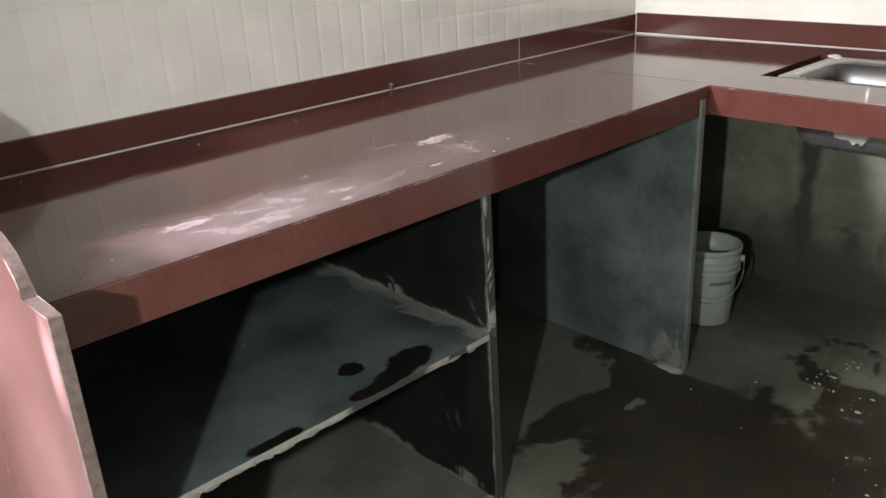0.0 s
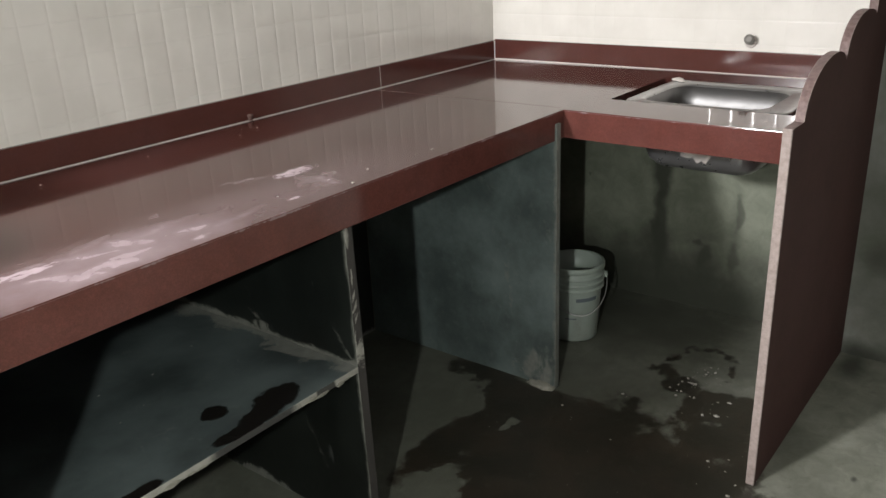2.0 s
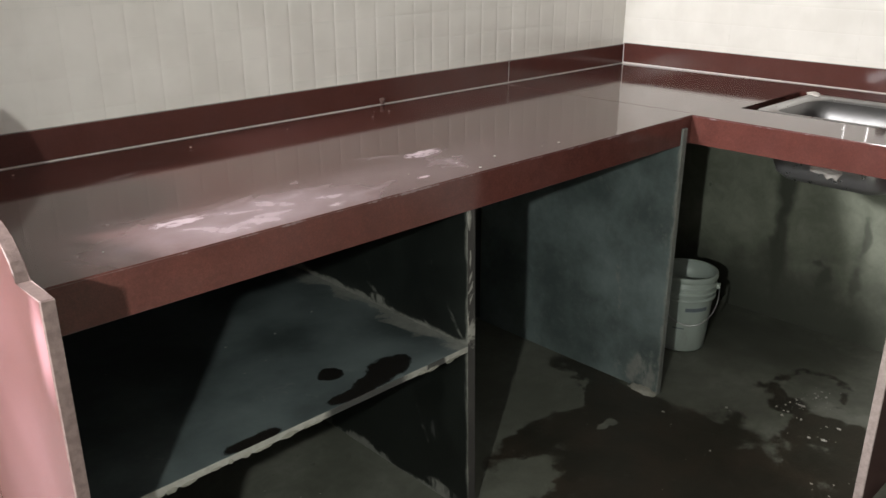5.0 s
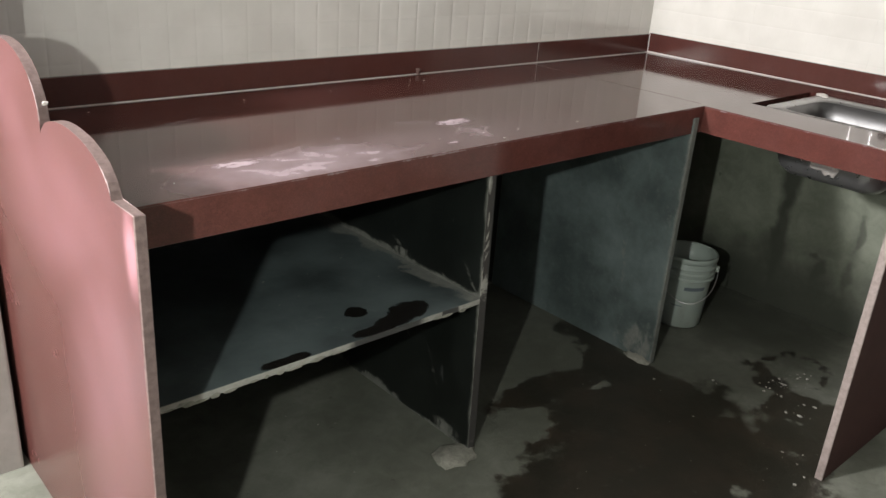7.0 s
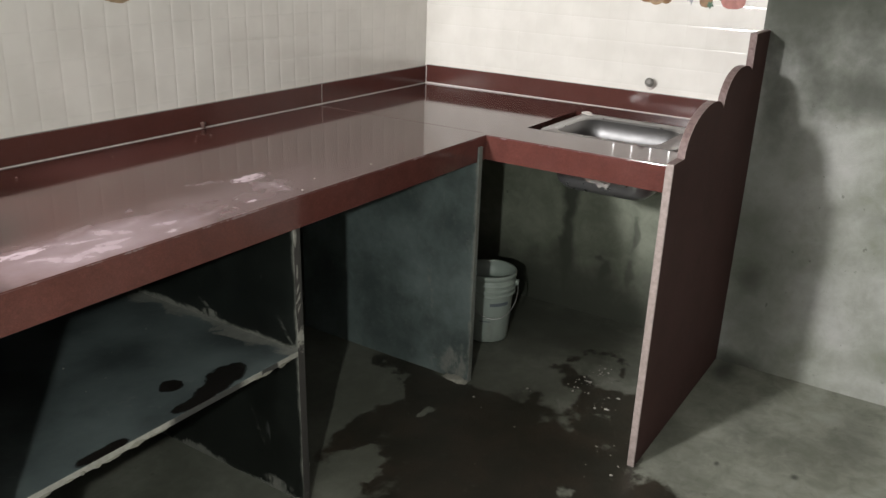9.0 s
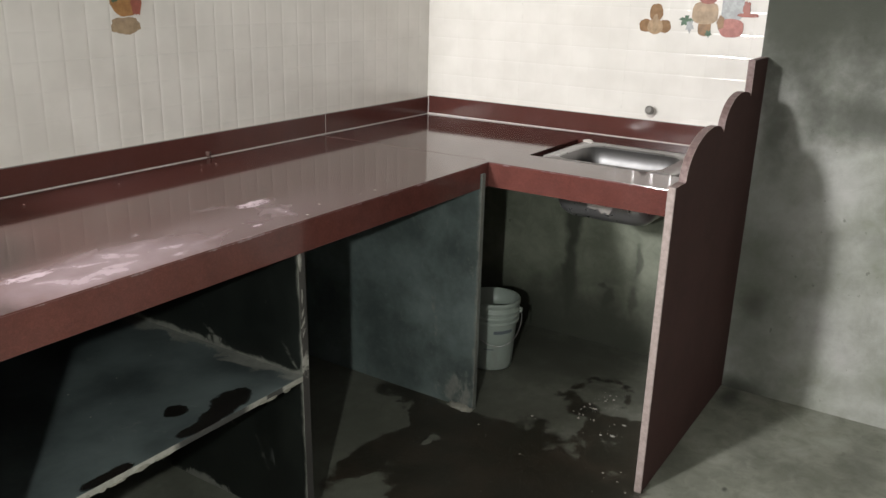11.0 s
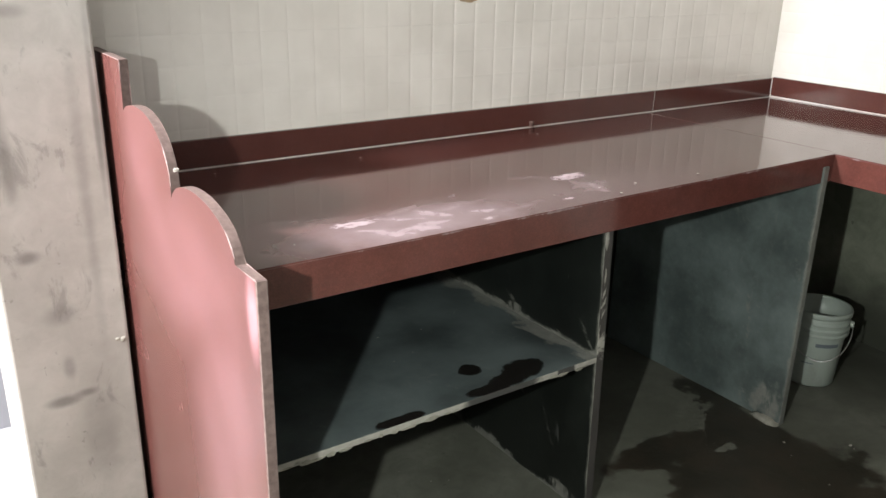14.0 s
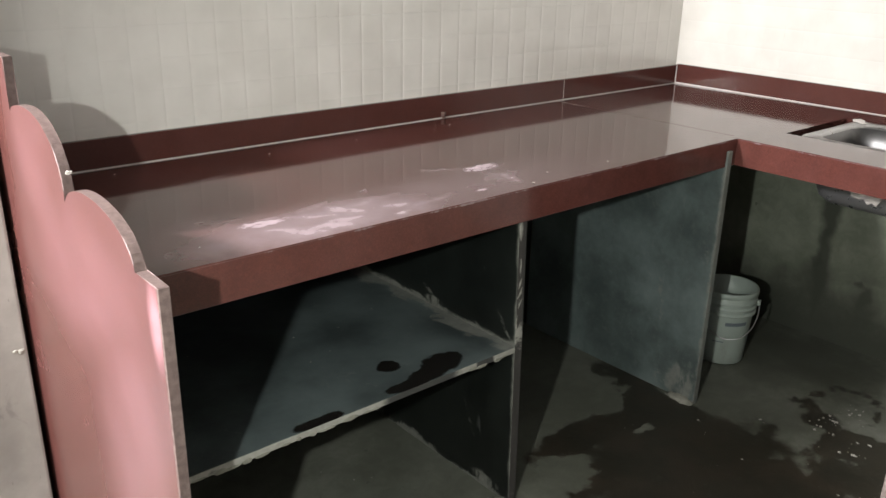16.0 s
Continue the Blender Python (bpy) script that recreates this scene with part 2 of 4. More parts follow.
SLATE_CORNER = slate("slate_corner", patches=(((-0.752, -0.655, 0.05), (0.05, 0.045, 0.06)),), smears=(("Y", -0.712, 0.005),), blue=0.95, tone=1.4, scratches=(
    ((-0.752, -0.540, 0.37), (-0.752, -0.557, 0.27), 0.009), ((-0.752, -0.556, 0.27), (-0.752, -0.566, 0.20), 0.007), ((-0.752, -0.676, 0.53), (-0.752, -0.694, 0.47), 0.007),
    ((-0.752, -0.572, 0.06), (-0.752, -0.577, 0.0), 0.016), ((-0.752, -0.60, 0.05), (-0.752, -0.60, 0.0), 0.020), ((-0.752, -0.628, 0.09), (-0.752, -0.632, 0.0), 0.018),
    ((-0.752, -0.660, 0.05), (-0.752, -0.662, 0.0), 0.022), ((-0.752, -0.679, 0.155), (-0.752, -0.690, 0.0), 0.010), ((-0.752, -0.694, 0.11), (-0.752, -0.698, 0.0), 0.012),
    ((-0.752, -0.30, 0.62), (-0.752, -0.42, 0.66), 0.012), ((-0.752, -0.42, 0.66), (-0.752, -0.52, 0.58), 0.010)))
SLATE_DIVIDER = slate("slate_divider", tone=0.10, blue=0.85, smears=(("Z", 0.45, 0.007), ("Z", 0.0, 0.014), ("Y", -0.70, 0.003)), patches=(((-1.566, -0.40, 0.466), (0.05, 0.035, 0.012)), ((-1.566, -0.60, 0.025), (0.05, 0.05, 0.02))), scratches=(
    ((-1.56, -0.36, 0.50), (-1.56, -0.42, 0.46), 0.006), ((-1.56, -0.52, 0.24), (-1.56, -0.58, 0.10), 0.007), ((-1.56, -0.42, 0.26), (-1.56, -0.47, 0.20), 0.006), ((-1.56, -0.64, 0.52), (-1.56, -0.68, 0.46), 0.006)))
SLATE_SHELF = slate("slate_shelf", (
    ((-1.845, -0.592, 0.45), (0.030, 0.024, 0.05)), ((-1.742, -0.652, 0.45), (0.050, 0.044, 0.05)), ((-1.79, -0.672, 0.45), (0.060, 0.028, 0.05)),
    ((-1.86, -0.684, 0.45), (0.070, 0.018, 0.05)), ((-2.09, -0.69, 0.45), (0.062, 0.018, 0.05))), smears=(("X", -1.560, 0.025), ("Y", 0.018, 0.03)), tone=0.95, blue=0.98)


def cement(name, low, high, rough=0.8, stains_and_shade=(), wet=(), dry=(), scale=2.4, marks=0.0, cloud=0.6, relief=0.35, dark_strokes=(), runs=()):
    """Rendered cement: cloudy, pitted, with trowel relief; stain marks and painted shade darken it, wet patches darken
    and shine.
    """
    k = Mat(name, rough)
    big, mid, fine = k.noise(scale, 7, 0.62), k.noise(scale * 7, 6, 0.65, distort=0.6), k.noise(130, 4, 0.7)
    v = k.math("ADD", k.math("MULTIPLY", big, cloud), k.math("MULTIPLY", mid, 1 - cloud))
    c = k.mix(k.ramp(v, 0.33, 0.68), low, high)
    pits = k.ramp(k.noise(38, 3, 0.5), 0.70, 0.76)
    c = k.mix(k.math("MULTIPLY", pits, 0.55), c, tuple(0.45 * x for x in low))
    for c0, r0, amount in stains_and_shade:
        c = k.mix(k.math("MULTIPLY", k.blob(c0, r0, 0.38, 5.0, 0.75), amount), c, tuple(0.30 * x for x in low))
    for a, b, w, amount in dark_strokes:
        c = k.mix(k.math("MULTIPLY", k.stroke(a, b, w, 0.4, 0.03, 9.0), amount * 1.25, clamp=True), c, tuple(0.36 * x for x in low))
    if marks:
        pocks = k.ramp(k.noise(85, 4, 0.6, stretch=(1, 1, 0.3)), 0.66, 0.74)
        c = k.mix(k.math("MULTIPLY", pocks, marks * 0.6), c, tuple(0.4 * x for x in low))
        smudge = k.math("MULTIPLY", k.ramp(k.noise(15, 6, 0.65, stretch=(1, 1, 0.5), distort=0.5), 0.57, 0.68), marks * 0.8)
        c = k.mix(smudge, c, tuple(0.42 * x for x in low))
        c = k.mix(k.math("MULTIPLY", k.ramp(k.noise(28, 4, 0.6), 0.66, 0.72), marks), c, tuple(0.6 * x for x in low))
    r = k.math("MULTIPLY_ADD", mid, 0.2, rough - 0.1)
    if wet:
        w = k.most([k.blob(c0, r0, 0.46, 11.0, 0.15) for c0, r0 in wet])
        if dry:
            d = k.most([k.blob(c0, r0, 0.55, 26.0, 0.14) for c0, r0 in dry])
            w = k.math("SUBTRACT", w, d, clamp=True)
        if runs:
            w = k.math("MAXIMUM", w, k.most([k.stroke((*a, 0), (*b, 0), r0, 0.35, 0.05, 17.0) for a, b, r0 in runs]))
        w = k.math("MULTIPLY", w, k.ramp(k.noise(30, 4, 0.6), 0.25, 0.4, 0.75, 1.0))
        c = k.mix(k.math("MULTIPLY", w, 0.93), c, k.mix(k.ramp(k.noise(8, 5), 0.35, 0.7), (0.018, 0.015, 0.010), (0.034, 0.024, 0.016)))
        r = k.math("MULTIPLY", r, k.math("MULTIPLY_ADD", w, -0.55, 1.0))
    k.colour(c)
    k.rough(r)
    k.bump(k.math("ADD", k.math("MULTIPLY", mid, 0.7), k.math("MULTIPLY", fine, 0.3)), relief, 0.006)
    return k.m


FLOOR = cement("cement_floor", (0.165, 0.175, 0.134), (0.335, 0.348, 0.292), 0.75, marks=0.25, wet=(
    ((-1.10, -0.98, 0), (0.36, 0.30, 0.3)), ((-0.87, -0.67, 0), (0.12, 0.15, 0.3)), ((-0.79, -0.48, 0), (0.055, 0.15, 0.3)),
    ((-1.17, -0.61, 0), (0.20, 0.06, 0.3)), ((-1.06, -0.66, 0), (0.12, 0.07, 0.3)), ((-1.08, -0.78, 0), (0.22, 0.10, 0.3)), ((-0.85, -0.90, 0), (0.12, 0.13, 0.3)), ((-1.42, -1.02, 0), (0.30, 0.20, 0.3)),
    ((-0.95, -1.22, 0), (0.17, 0.15, 0.3)), ((-0.76, -1.20, 0), (0.11, 0.12, 0.3)), ((-0.60, -1.22, 0), (0.10, 0.07, 0.3)), ((-1.25, -1.40, 0), (0.35, 0.22, 0.3)),
    ((-0.60, -1.12, 0), (0.10, 0.085, 0.3)), ((-0.53, -1.02, 0), (0.05, 0.06, 0.3))), runs=(
    ((-0.31, -0.945), (-0.255, -1.02), 0.014), ((-0.255, -1.02), (-0.315, -1.12), 0.020), ((-0.315, -1.12), (-0.42, -1.115), 0.020), ((-0.475, -0.885), (-0.435, -0.925), 0.024),
    ((-0.435, -0.925), (-0.53, -0.985), 0.030), ((-0.53, -0.985), (-0.575, -1.06), 0.034), ((-0.575, -1.06), (-0.66, -1.15), 0.034), ((-0.42, -0.93), (-0.33, -0.94), 0.010)), dry=(
    ((-0.36, -1.00, 0), (0.085, 0.085, 0.2)), ((-1.005, -0.700, 0), (0.026, 0.012, 0.2)), ((-0.975, -0.700, 0), (0.020, 0.018, 0.2)), ((-1.36, -0.70, 0), (0.11, 0.075, 0.2)),
    ((-1.62, -0.70, 0), (0.11, 0.10, 0.2)), ((-0.96, -0.42, 0), (0.13, 0.14, 0.2))), stains_and_shade=(
    # The widest entry paints shade below the worktop; the last darkens behind the bucket.
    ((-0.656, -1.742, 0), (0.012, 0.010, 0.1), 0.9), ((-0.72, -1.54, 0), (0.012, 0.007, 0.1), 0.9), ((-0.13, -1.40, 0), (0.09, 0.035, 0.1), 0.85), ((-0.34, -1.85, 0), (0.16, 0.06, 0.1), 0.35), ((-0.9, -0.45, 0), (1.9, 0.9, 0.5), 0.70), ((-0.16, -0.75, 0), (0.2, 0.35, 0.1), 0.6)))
# Grey of the unseen walls and ceiling, set for the light they bounce.
CEMENT_ROOM = cement("cement_room", (0.28, 0.272, 0.262), (0.38, 0.372, 0.36), 0.9)
# The two entries at z 1.4 darken the upper wall.
CEMENT_WALL = cement("cement_wall", (0.195, 0.215, 0.165), (0.50, 0.505, 0.485), 0.85, scale=1.5, marks=0.12, cloud=0.82, stains_and_shade=(
    # The tall entry at z 0.45 paints the end panel's shade into the colour.
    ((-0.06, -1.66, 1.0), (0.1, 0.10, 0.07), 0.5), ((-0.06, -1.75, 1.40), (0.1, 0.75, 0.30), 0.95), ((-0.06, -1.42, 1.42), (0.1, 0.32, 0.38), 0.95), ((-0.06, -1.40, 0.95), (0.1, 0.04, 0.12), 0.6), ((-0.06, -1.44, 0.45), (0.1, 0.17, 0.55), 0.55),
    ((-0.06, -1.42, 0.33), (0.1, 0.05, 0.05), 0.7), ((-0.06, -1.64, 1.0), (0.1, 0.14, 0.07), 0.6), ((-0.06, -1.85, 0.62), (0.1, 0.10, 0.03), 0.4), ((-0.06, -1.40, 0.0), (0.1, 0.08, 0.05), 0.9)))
CEMENT_PILLAR = cement("cement_pillar", (0.37, 0.352, 0.325), (0.52, 0.50, 0.47), 0.85, scale=2.6, marks=0.55, cloud=0.75, relief=0.12, stains_and_shade=(
    ((-2.68, -0.105, 1.02), (0.018, 0.1, 0.10), 0.5), ((-2.66, -0.105, 0.90), (0.012, 0.1, 0.05), 0.55), ((-2.62, -0.105, 1.22), (0.03, 0.1, 0.012), 0.4), ((-2.52, -0.105, 0.80), (0.012, 0.1, 0.25), 0.3),
    ((-2.65, -0.105, 0.72), (0.02, 0.1, 0.012), 0.6), ((-2.60, -0.105, 0.58), (0.028, 0.1, 0.02), 0.45), ((-2.62, -0.105, 0.37), (0.03, 0.1, 0.010), 0.65), ((-2.57, -0.105, 0.38), (0.02, 0.1, 0.008), 0.6),
    ((-2.48, -0.105, 1.0), (0.006, 0.1, 0.15), 0.6), ((-2.60, -0.105, 0.45), (0.010, 0.1, 0.02), 0.4), ((-2.55, -0.105, 0.25), (0.03, 0.1, 0.12), 0.3)))
CEMENT_DAMP = cement("cement_damp", (0.132, 0.148, 0.108), (0.248, 0.268, 0.210), 0.75, stains_and_shade=(
    ((0.02, -0.675, 0.20), (0.1, 0.06, 0.08), 0.5), ((0.02, -0.96, 0.33), (0.1, 0.02, 0.10), 0.4),
    # Two low, wide entries: darker towards the floor.
    ((0.02, -0.75, 0.02), (0.1, 0.62, 0.20), 0.9), ((0.02, -0.60, 0.10), (0.1, 0.30, 0.12), 0.6)), dark_strokes=(
    # Dark upright stripe below the sink, then drip marks and smaller blots.
    ((0.022, -0.683, 0.66), (0.022, -0.690, 0.36), 0.042, 0.75), ((0.022, -0.688, 0.40), (0.022, -0.690, 0.08), 0.034, 0.7), ((0.022, -0.665, 0.31), (0.022, -0.662, 0.27), 0.030, 0.6),
    ((0.022, -0.815, 0.255), (0.022, -0.865, 0.240), 0.016, 0.6), ((0.022, -0.868, 0.240), (0.022, -0.838, 0.155), 0.022, 0.6), ((0.022, -0.964, 0.44), (0.022, -0.966, 0.28), 0.016, 0.5),
    ((0.022, -0.966, 0.26), (0.022, -0.955, 0.14), 0.022, 0.5)))
MORTAR_DIRTY = cement("mortar_dirty", (0.15, 0.148, 0.122), (0.30, 0.295, 0.25), 0.9, scale=14, marks=0.3)
MORTAR = cement("mortar", (0.22, 0.21, 0.18), (0.46, 0.44, 0.39), 0.9, scale=12)


def smeared(name, lo, hi, stone, bare=(), strokes=()):
    """Black stone edge under a patchy skin of pale mortar."""
    k = Mat(name, 0.8)
    m = k.ramp(k.noise(9, 6, 0.65, distort=0.8), lo, hi)
    if bare:
        m = k.math("MULTIPLY", m, k.math("SUBTRACT", 1.0, k.most([k.blob(c0, r0, 0.3, 14.0, 0.15) for c0, r0 in bare])))
    if strokes:
        m = k.math("MAXIMUM", m, k.most([k.stroke(a, b, w, 0.5, 0.006, 40.0) for a, b, w in strokes]))
    k.colour(k.mix(m, stone, k.mix(k.noise(60, 4), (0.19, 0.19, 0.165), (0.40, 0.39, 0.35))))
    k.bump(k.math("ADD", m, k.noise(80, 4)), 0.4, 0.003)
    return k.m


SMEARED = smeared("smeared_edge", 0.28, 0.44, (0.045, 0.045, 0.042), (((-1.835, -0.70, 0.44), (0.10, 0.1, 0.1)), ((-1.655, -0.70, 0.44), (0.025, 0.1, 0.1))))
SMEARED_DARK = smeared("smeared_edge_dark", 0.57, 0.66, (0.040, 0.037, 0.034), (((-1.545, -0.70, 0.20), (0.1, 0.1, 0.22)),), strokes=(
    ((-1.556, -0.70, 0.76), (-1.556, -0.70, 0.72), 0.006), ((-1.552, -0.70, 0.67), (-1.552, -0.70, 0.63), 0.003), ((-1.556, -0.70, 0.60), (-1.546, -0.70, 0.625), 0.004),
    ((-1.556, -0.70, 0.575), (-1.543, -0.70, 0.598), 0.004), ((-1.553, -0.70, 0.55), (-1.544, -0.70, 0.568), 0.003), ((-1.556, -0.70, 0.53), (-1.557, -0.70, 0.46), 0.003)))


def plain_paint(name, col, rough=0.6):
    k = Mat(name, rough)
    k.colour(k.mix(k.ramp(k.noise(3, 5), 0.3, 0.7), tuple(0.88 * x for x in col), col))
    k.bump(k.noise(70, 4), 0.15, 0.002)
    return k.m


WHITE_PAINT = plain_paint("white_paint", (0.28, 0.285, 0.31))
MARBLE = plain_paint("pale_marble", (0.36, 0.36, 0.385), 0.35)


def ceramic():
    k = Mat("white_ceramic", 0.09)
    v = k.math("MULTIPLY_ADD", k.random(), 0.05, 0.0)
    c = k.mix(k.ramp(k.noise(6, 4), 0.3, 0.7), (0.69, 0.668, 0.620), (0.77, 0.748, 0.700))
    c = k.mix(v, c, (0.6, 0.6, 0.56))
    k.colour(c)
    k.rough(k.math("MULTIPLY_ADD", k.noise(9, 5, 0.6), 0.08, 0.035))
    k.bump(k.noise(25, 3), 0.04, 0.002)
    return k.m


CERAMIC = ceramic()
GROUT = plain_paint("white_grout", (0.64, 0.60, 0.56), 0.8)


def steel(name, rough, tone, metal=1.0, dents=0.0):
    k = Mat(name, rough, metal)
    k.colour(k.mix(k.noise(18, 4), tuple(0.85 * tone for _ in range(3)), (tone, tone, tone)))
    k.rough(k.math("MULTIPLY_ADD", k.noise(40, 4, 0.6), 0.22, rough - 0.08))
    brush = k.noise(90, 3, stretch=(1, 12, 1))
    k.bump(k.math("ADD", brush, k.math("MULTIPLY", k.noise(13, 2, 0.5), dents * 25)) if dents else brush, 0.05, 0.001)
    return k.m


STEEL = steel("brushed_steel", 0.28, 0.40)
STEEL_UNDER = steel("dull_steel_underside", 0.27, 0.46, 0.88)
STEEL_BOWL = steel("dull_steel_bowl", 0.42, 0.21, 1.0, 0.5)
WIRE = steel("wire", 0.35, 0.55)
RUST = plain_paint("rusty_pipe", (0.10, 0.055, 0.045), 0.7)
IRON = plain_paint("weathered_pipe", (0.22, 0.21, 0.19), 0.6)


def plastic(name, col, rough=0.4):
    k = Mat(name, rough)
    dirt = k.ramp(k.noise(11, 6, 0.65, stretch=(1, 1, 0.5)), 0.48, 0.75)
    k.colour(k.mix(k.math("MULTIPLY", dirt, 0.45), col, (0.22, 0.21, 0.18)))
    k.bump(k.noise(50, 3), 0.08, 0.001)
    return k.m


BUCKET = plastic("white_bucket_plastic", (0.36, 0.42, 0.375))
PRINT_BLUE = plastic("faded_print", (0.14, 0.17, 0.19), 0.5)
CRUMB = plain_paint("lime_crumbs", (0.40, 0.39, 0.35), 0.9)

# ---------------------------------------------------------------- mesh tools


def box(bm, lo, hi, bevel=0.0):
    r = bmesh.ops.create_cube(bm, size=1.0)
    c = [(a + b) / 2 for a, b in zip(lo, hi)]
    s = [b - a for a, b in zip(lo, hi)]
    for v in r["verts"]:
        v.co = Vector([c[i] + v.co[i] * s[i] for i in range(3)])
    if bevel:
        edges = list({e for v in r["verts"] for e in v.link_edges})
        bmesh.ops.bevel(bm, geom=edges, offset=bevel, segments=2, affect="EDGES", profile=0.6)
    return bm


def thing(name, base, label, category, group=""):
    ob = new(name)
    ob.location = base
    return tagged(ob, label, category, group)


def root_place(ob):
    p = Vector((0, 0, 0))
    while ob is not None:
        p = p + ob.location
        ob = ob.parent
    return p


def part(name, bm, mat, parent, label="", smooth=False):
    """Links a bmesh, in world places, as one mesh under a thing or a part (or alone)."""
    if parent is not None:
        bmesh.ops.translate(bm, verts=bm.verts, vec=-root_place(parent))
    me = bpy.data.meshes.new(name)
    bmesh.ops.recalc_face_normals(bm, faces=bm.faces)
    bm.to_mesh(me)
    bm.free()
    for m in (mat if isinstance(mat, (list, tuple)) else [mat]):
        me.materials.append(m)
    if smooth:
        for p in me.polygons:
            p.use_smooth = True
    ob = new(name, me)
    ob.parent = parent
    if label:
        ob["label"] = label
    return ob


def setting(name, bm, mat, label, category):
    return tagged(part(name, bm, mat, None), label, category, kind="structure")


def cuboid(lo, hi, bevel=0.0):
    return box(bmesh.new(), lo, hi, bevel)


def outline_slab(points, axis, a, b, bevel=0.0, front=1):
    """A slab with the outline points (u, z) between a and b on the axis x or y."""
    bm = bmesh.new()
    def at(u, z, w):
        return (w, u, z) if axis == "x" else (u, w, z)
    v1 = [bm.verts.new(at(u, z, a)) for u, z in points]
    v2 = [bm.verts.new(at(u, z, b)) for u, z in points]
    f1, f2 = bm.faces.new(v1), bm.faces.new(v2)
    n = len(points)
    for i in range(n):
        bm.faces.new((v1[i], v1[(i + 1) % n], v2[(i + 1) % n], v2[i])).material_index = front if i == 0 else 1
    if bevel:
        edges = list(set(f1.edges) | set(f2.edges))
        bmesh.ops.bevel(bm, geom=edges, offset=bevel * 0.65, segments=1, affect="EDGES", material=2)
    return bm


def lathe(bm, rows, centre, steps=40, close=False):
    """Rings (radius, z) round an upright axis."""
    rings = []
    for r, z in rows:
        rings.append([bm.verts.new((centre[0] + r * math.cos(2 * math.pi * i / steps), centre[1] + r * math.sin(2 * math.pi * i / steps), centre[2] + z)) for i in range(steps)])
    for p, q in zip(rings, rings[1:]):
        for i in range(steps):
            bm.faces.new((p[i], p[(i + 1) % steps], q[(i + 1) % steps], q[i]))
    if close:
        bm.faces.new(rings[0])
        bm.faces.new(rings[-1])
    return bm


def tube(points, radius, sides=8):
    """A round bar along points."""
    bm = bmesh.new()
    rings = []
    pts = [Vector(p) for p in points]
    for i, p in enumerate(pts):
        d = (pts[min(i + 1, len(pts) - 1)] - pts[max(i - 1, 0)]).normalized()
        u = d.orthogonal().normalized() if i == 0 else (u - d * u.dot(d)).normalized()
        w = d.cross(u)
        rings.append([bm.verts.new(p + radius * (math.cos(2 * math.pi * k / sides) * u + math.sin(2 * math.pi * k / sides) * w)) for k in range(sides)])
    for a, b in zip(rings, rings[1:]):
        for k in range(sides):
            bm.faces.new((a[k], a[(k + 1) % sides], b[(k + 1) % sides], b[k]))
    bm.faces.new(rings[0])
    bm.faces.new(rings[-1])
    return bm


def mortar_line(a, b, width, height, seed, steps=26):
    """A hand-smeared ragged fillet of mortar along a line, as a low irregular ridge."""
    rng = random.Random(seed)
    a, b = Vector(a), Vector(b)
    d = (b - a).normalized()
    up = Vector((0, 0, 1)) if abs(d.z) < 0.9 else Vector((0, -1, 0))
    side = d.cross(up).normalized()
    bm = bmesh.new()
    rows = []
    for i in range(steps + 1):
        p = a.lerp(b, i / steps)
        w1, w2, h = width * rng.uniform(0.35, 1.25), width * rng.uniform(0.35, 1.25), height * rng.uniform(0.5, 1.2)
        rows.append([bm.verts.new(q) for q in (p - side * w1, p - side * w1 * 0.45 + up * h * 0.8, p + up * h, p + side * w2 * 0.5 + up * h * 0.7, p + side * w2)])
    for r, s in zip(rows, rows[1:]):
        for k in range(4):
            bm.faces.new((r[k], r[k + 1], s[k + 1], s[k]))
    bm.faces.new(rows[0])
    bm.faces.new(rows[-1])
    for r, s in zip(rows, rows[1:]):
        bm.faces.new((r[4], r[0], s[0], s[4]))
    return bm


# ---------------------------------------------------------------- the room
EDGE = -0.706     # front edge of both arms of the worktop
PANEL = -2.435    # inner face of the end panel by the pillar
END = -1.328      # inner face of the end panel by the sink

ROOM_W, ROOM_S, TOP = -5.2, -4.4, 2.75
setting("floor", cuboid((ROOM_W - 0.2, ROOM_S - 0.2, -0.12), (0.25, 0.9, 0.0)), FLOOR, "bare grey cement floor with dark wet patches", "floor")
wall_north = setting("wall_north", cuboid((-2.467, 0.022, -0.02), (0.25, 0.90, TOP)), CEMENT_DAMP, "cement wall, tiled white above the worktop", "wall")
wall_east = setting("wall_east", cuboid((0.022, -1.326, -0.02), (0.25, 0.022, TOP)), CEMENT_DAMP, "cement wall behind the sink, tiled white above", "wall")
setting("wall_east_bare", cuboid((-0.058, ROOM_S, -0.02), (0.25, -1.326, TOP)), CEMENT_WALL, "unseen grey cement wall closing the room beside the end panel", "wall")
# South and west walls are unseen, added with the ceiling to bounce light.
setting("wall_south", cuboid((ROOM_W - 0.2, ROOM_S - 0.2, -0.02), (0.25, ROOM_S, TOP)), CEMENT_ROOM, "unseen grey cement wall closing the room", "wall")
setting("wall_west", cuboid((ROOM_W - 0.2, ROOM_S, -0.02), (ROOM_W, 0.9, TOP)), CEMENT_ROOM, "unseen grey cement wall closing the room", "wall")
setting("pillar", cuboid((-2.712, -0.105, -0.02), (-2.467, 0.22, TOP), 0.006), CEMENT_PILLAR, "unpainted cement pillar beside the counter, pitted and smudged", "pillar")
setting("wall_north_far", cuboid((ROOM_W, 0.50, -0.02), (-2.4675, 0.9, TOP)), WHITE_PAINT, "white painted wall beyond the pillar", "wall")
setting("threshold", cuboid((ROOM_W, -0.06, 0.0), (-2.468, 0.4995, 0.012)), MARBLE, "pale marble strip on the floor by the pillar", "floor")
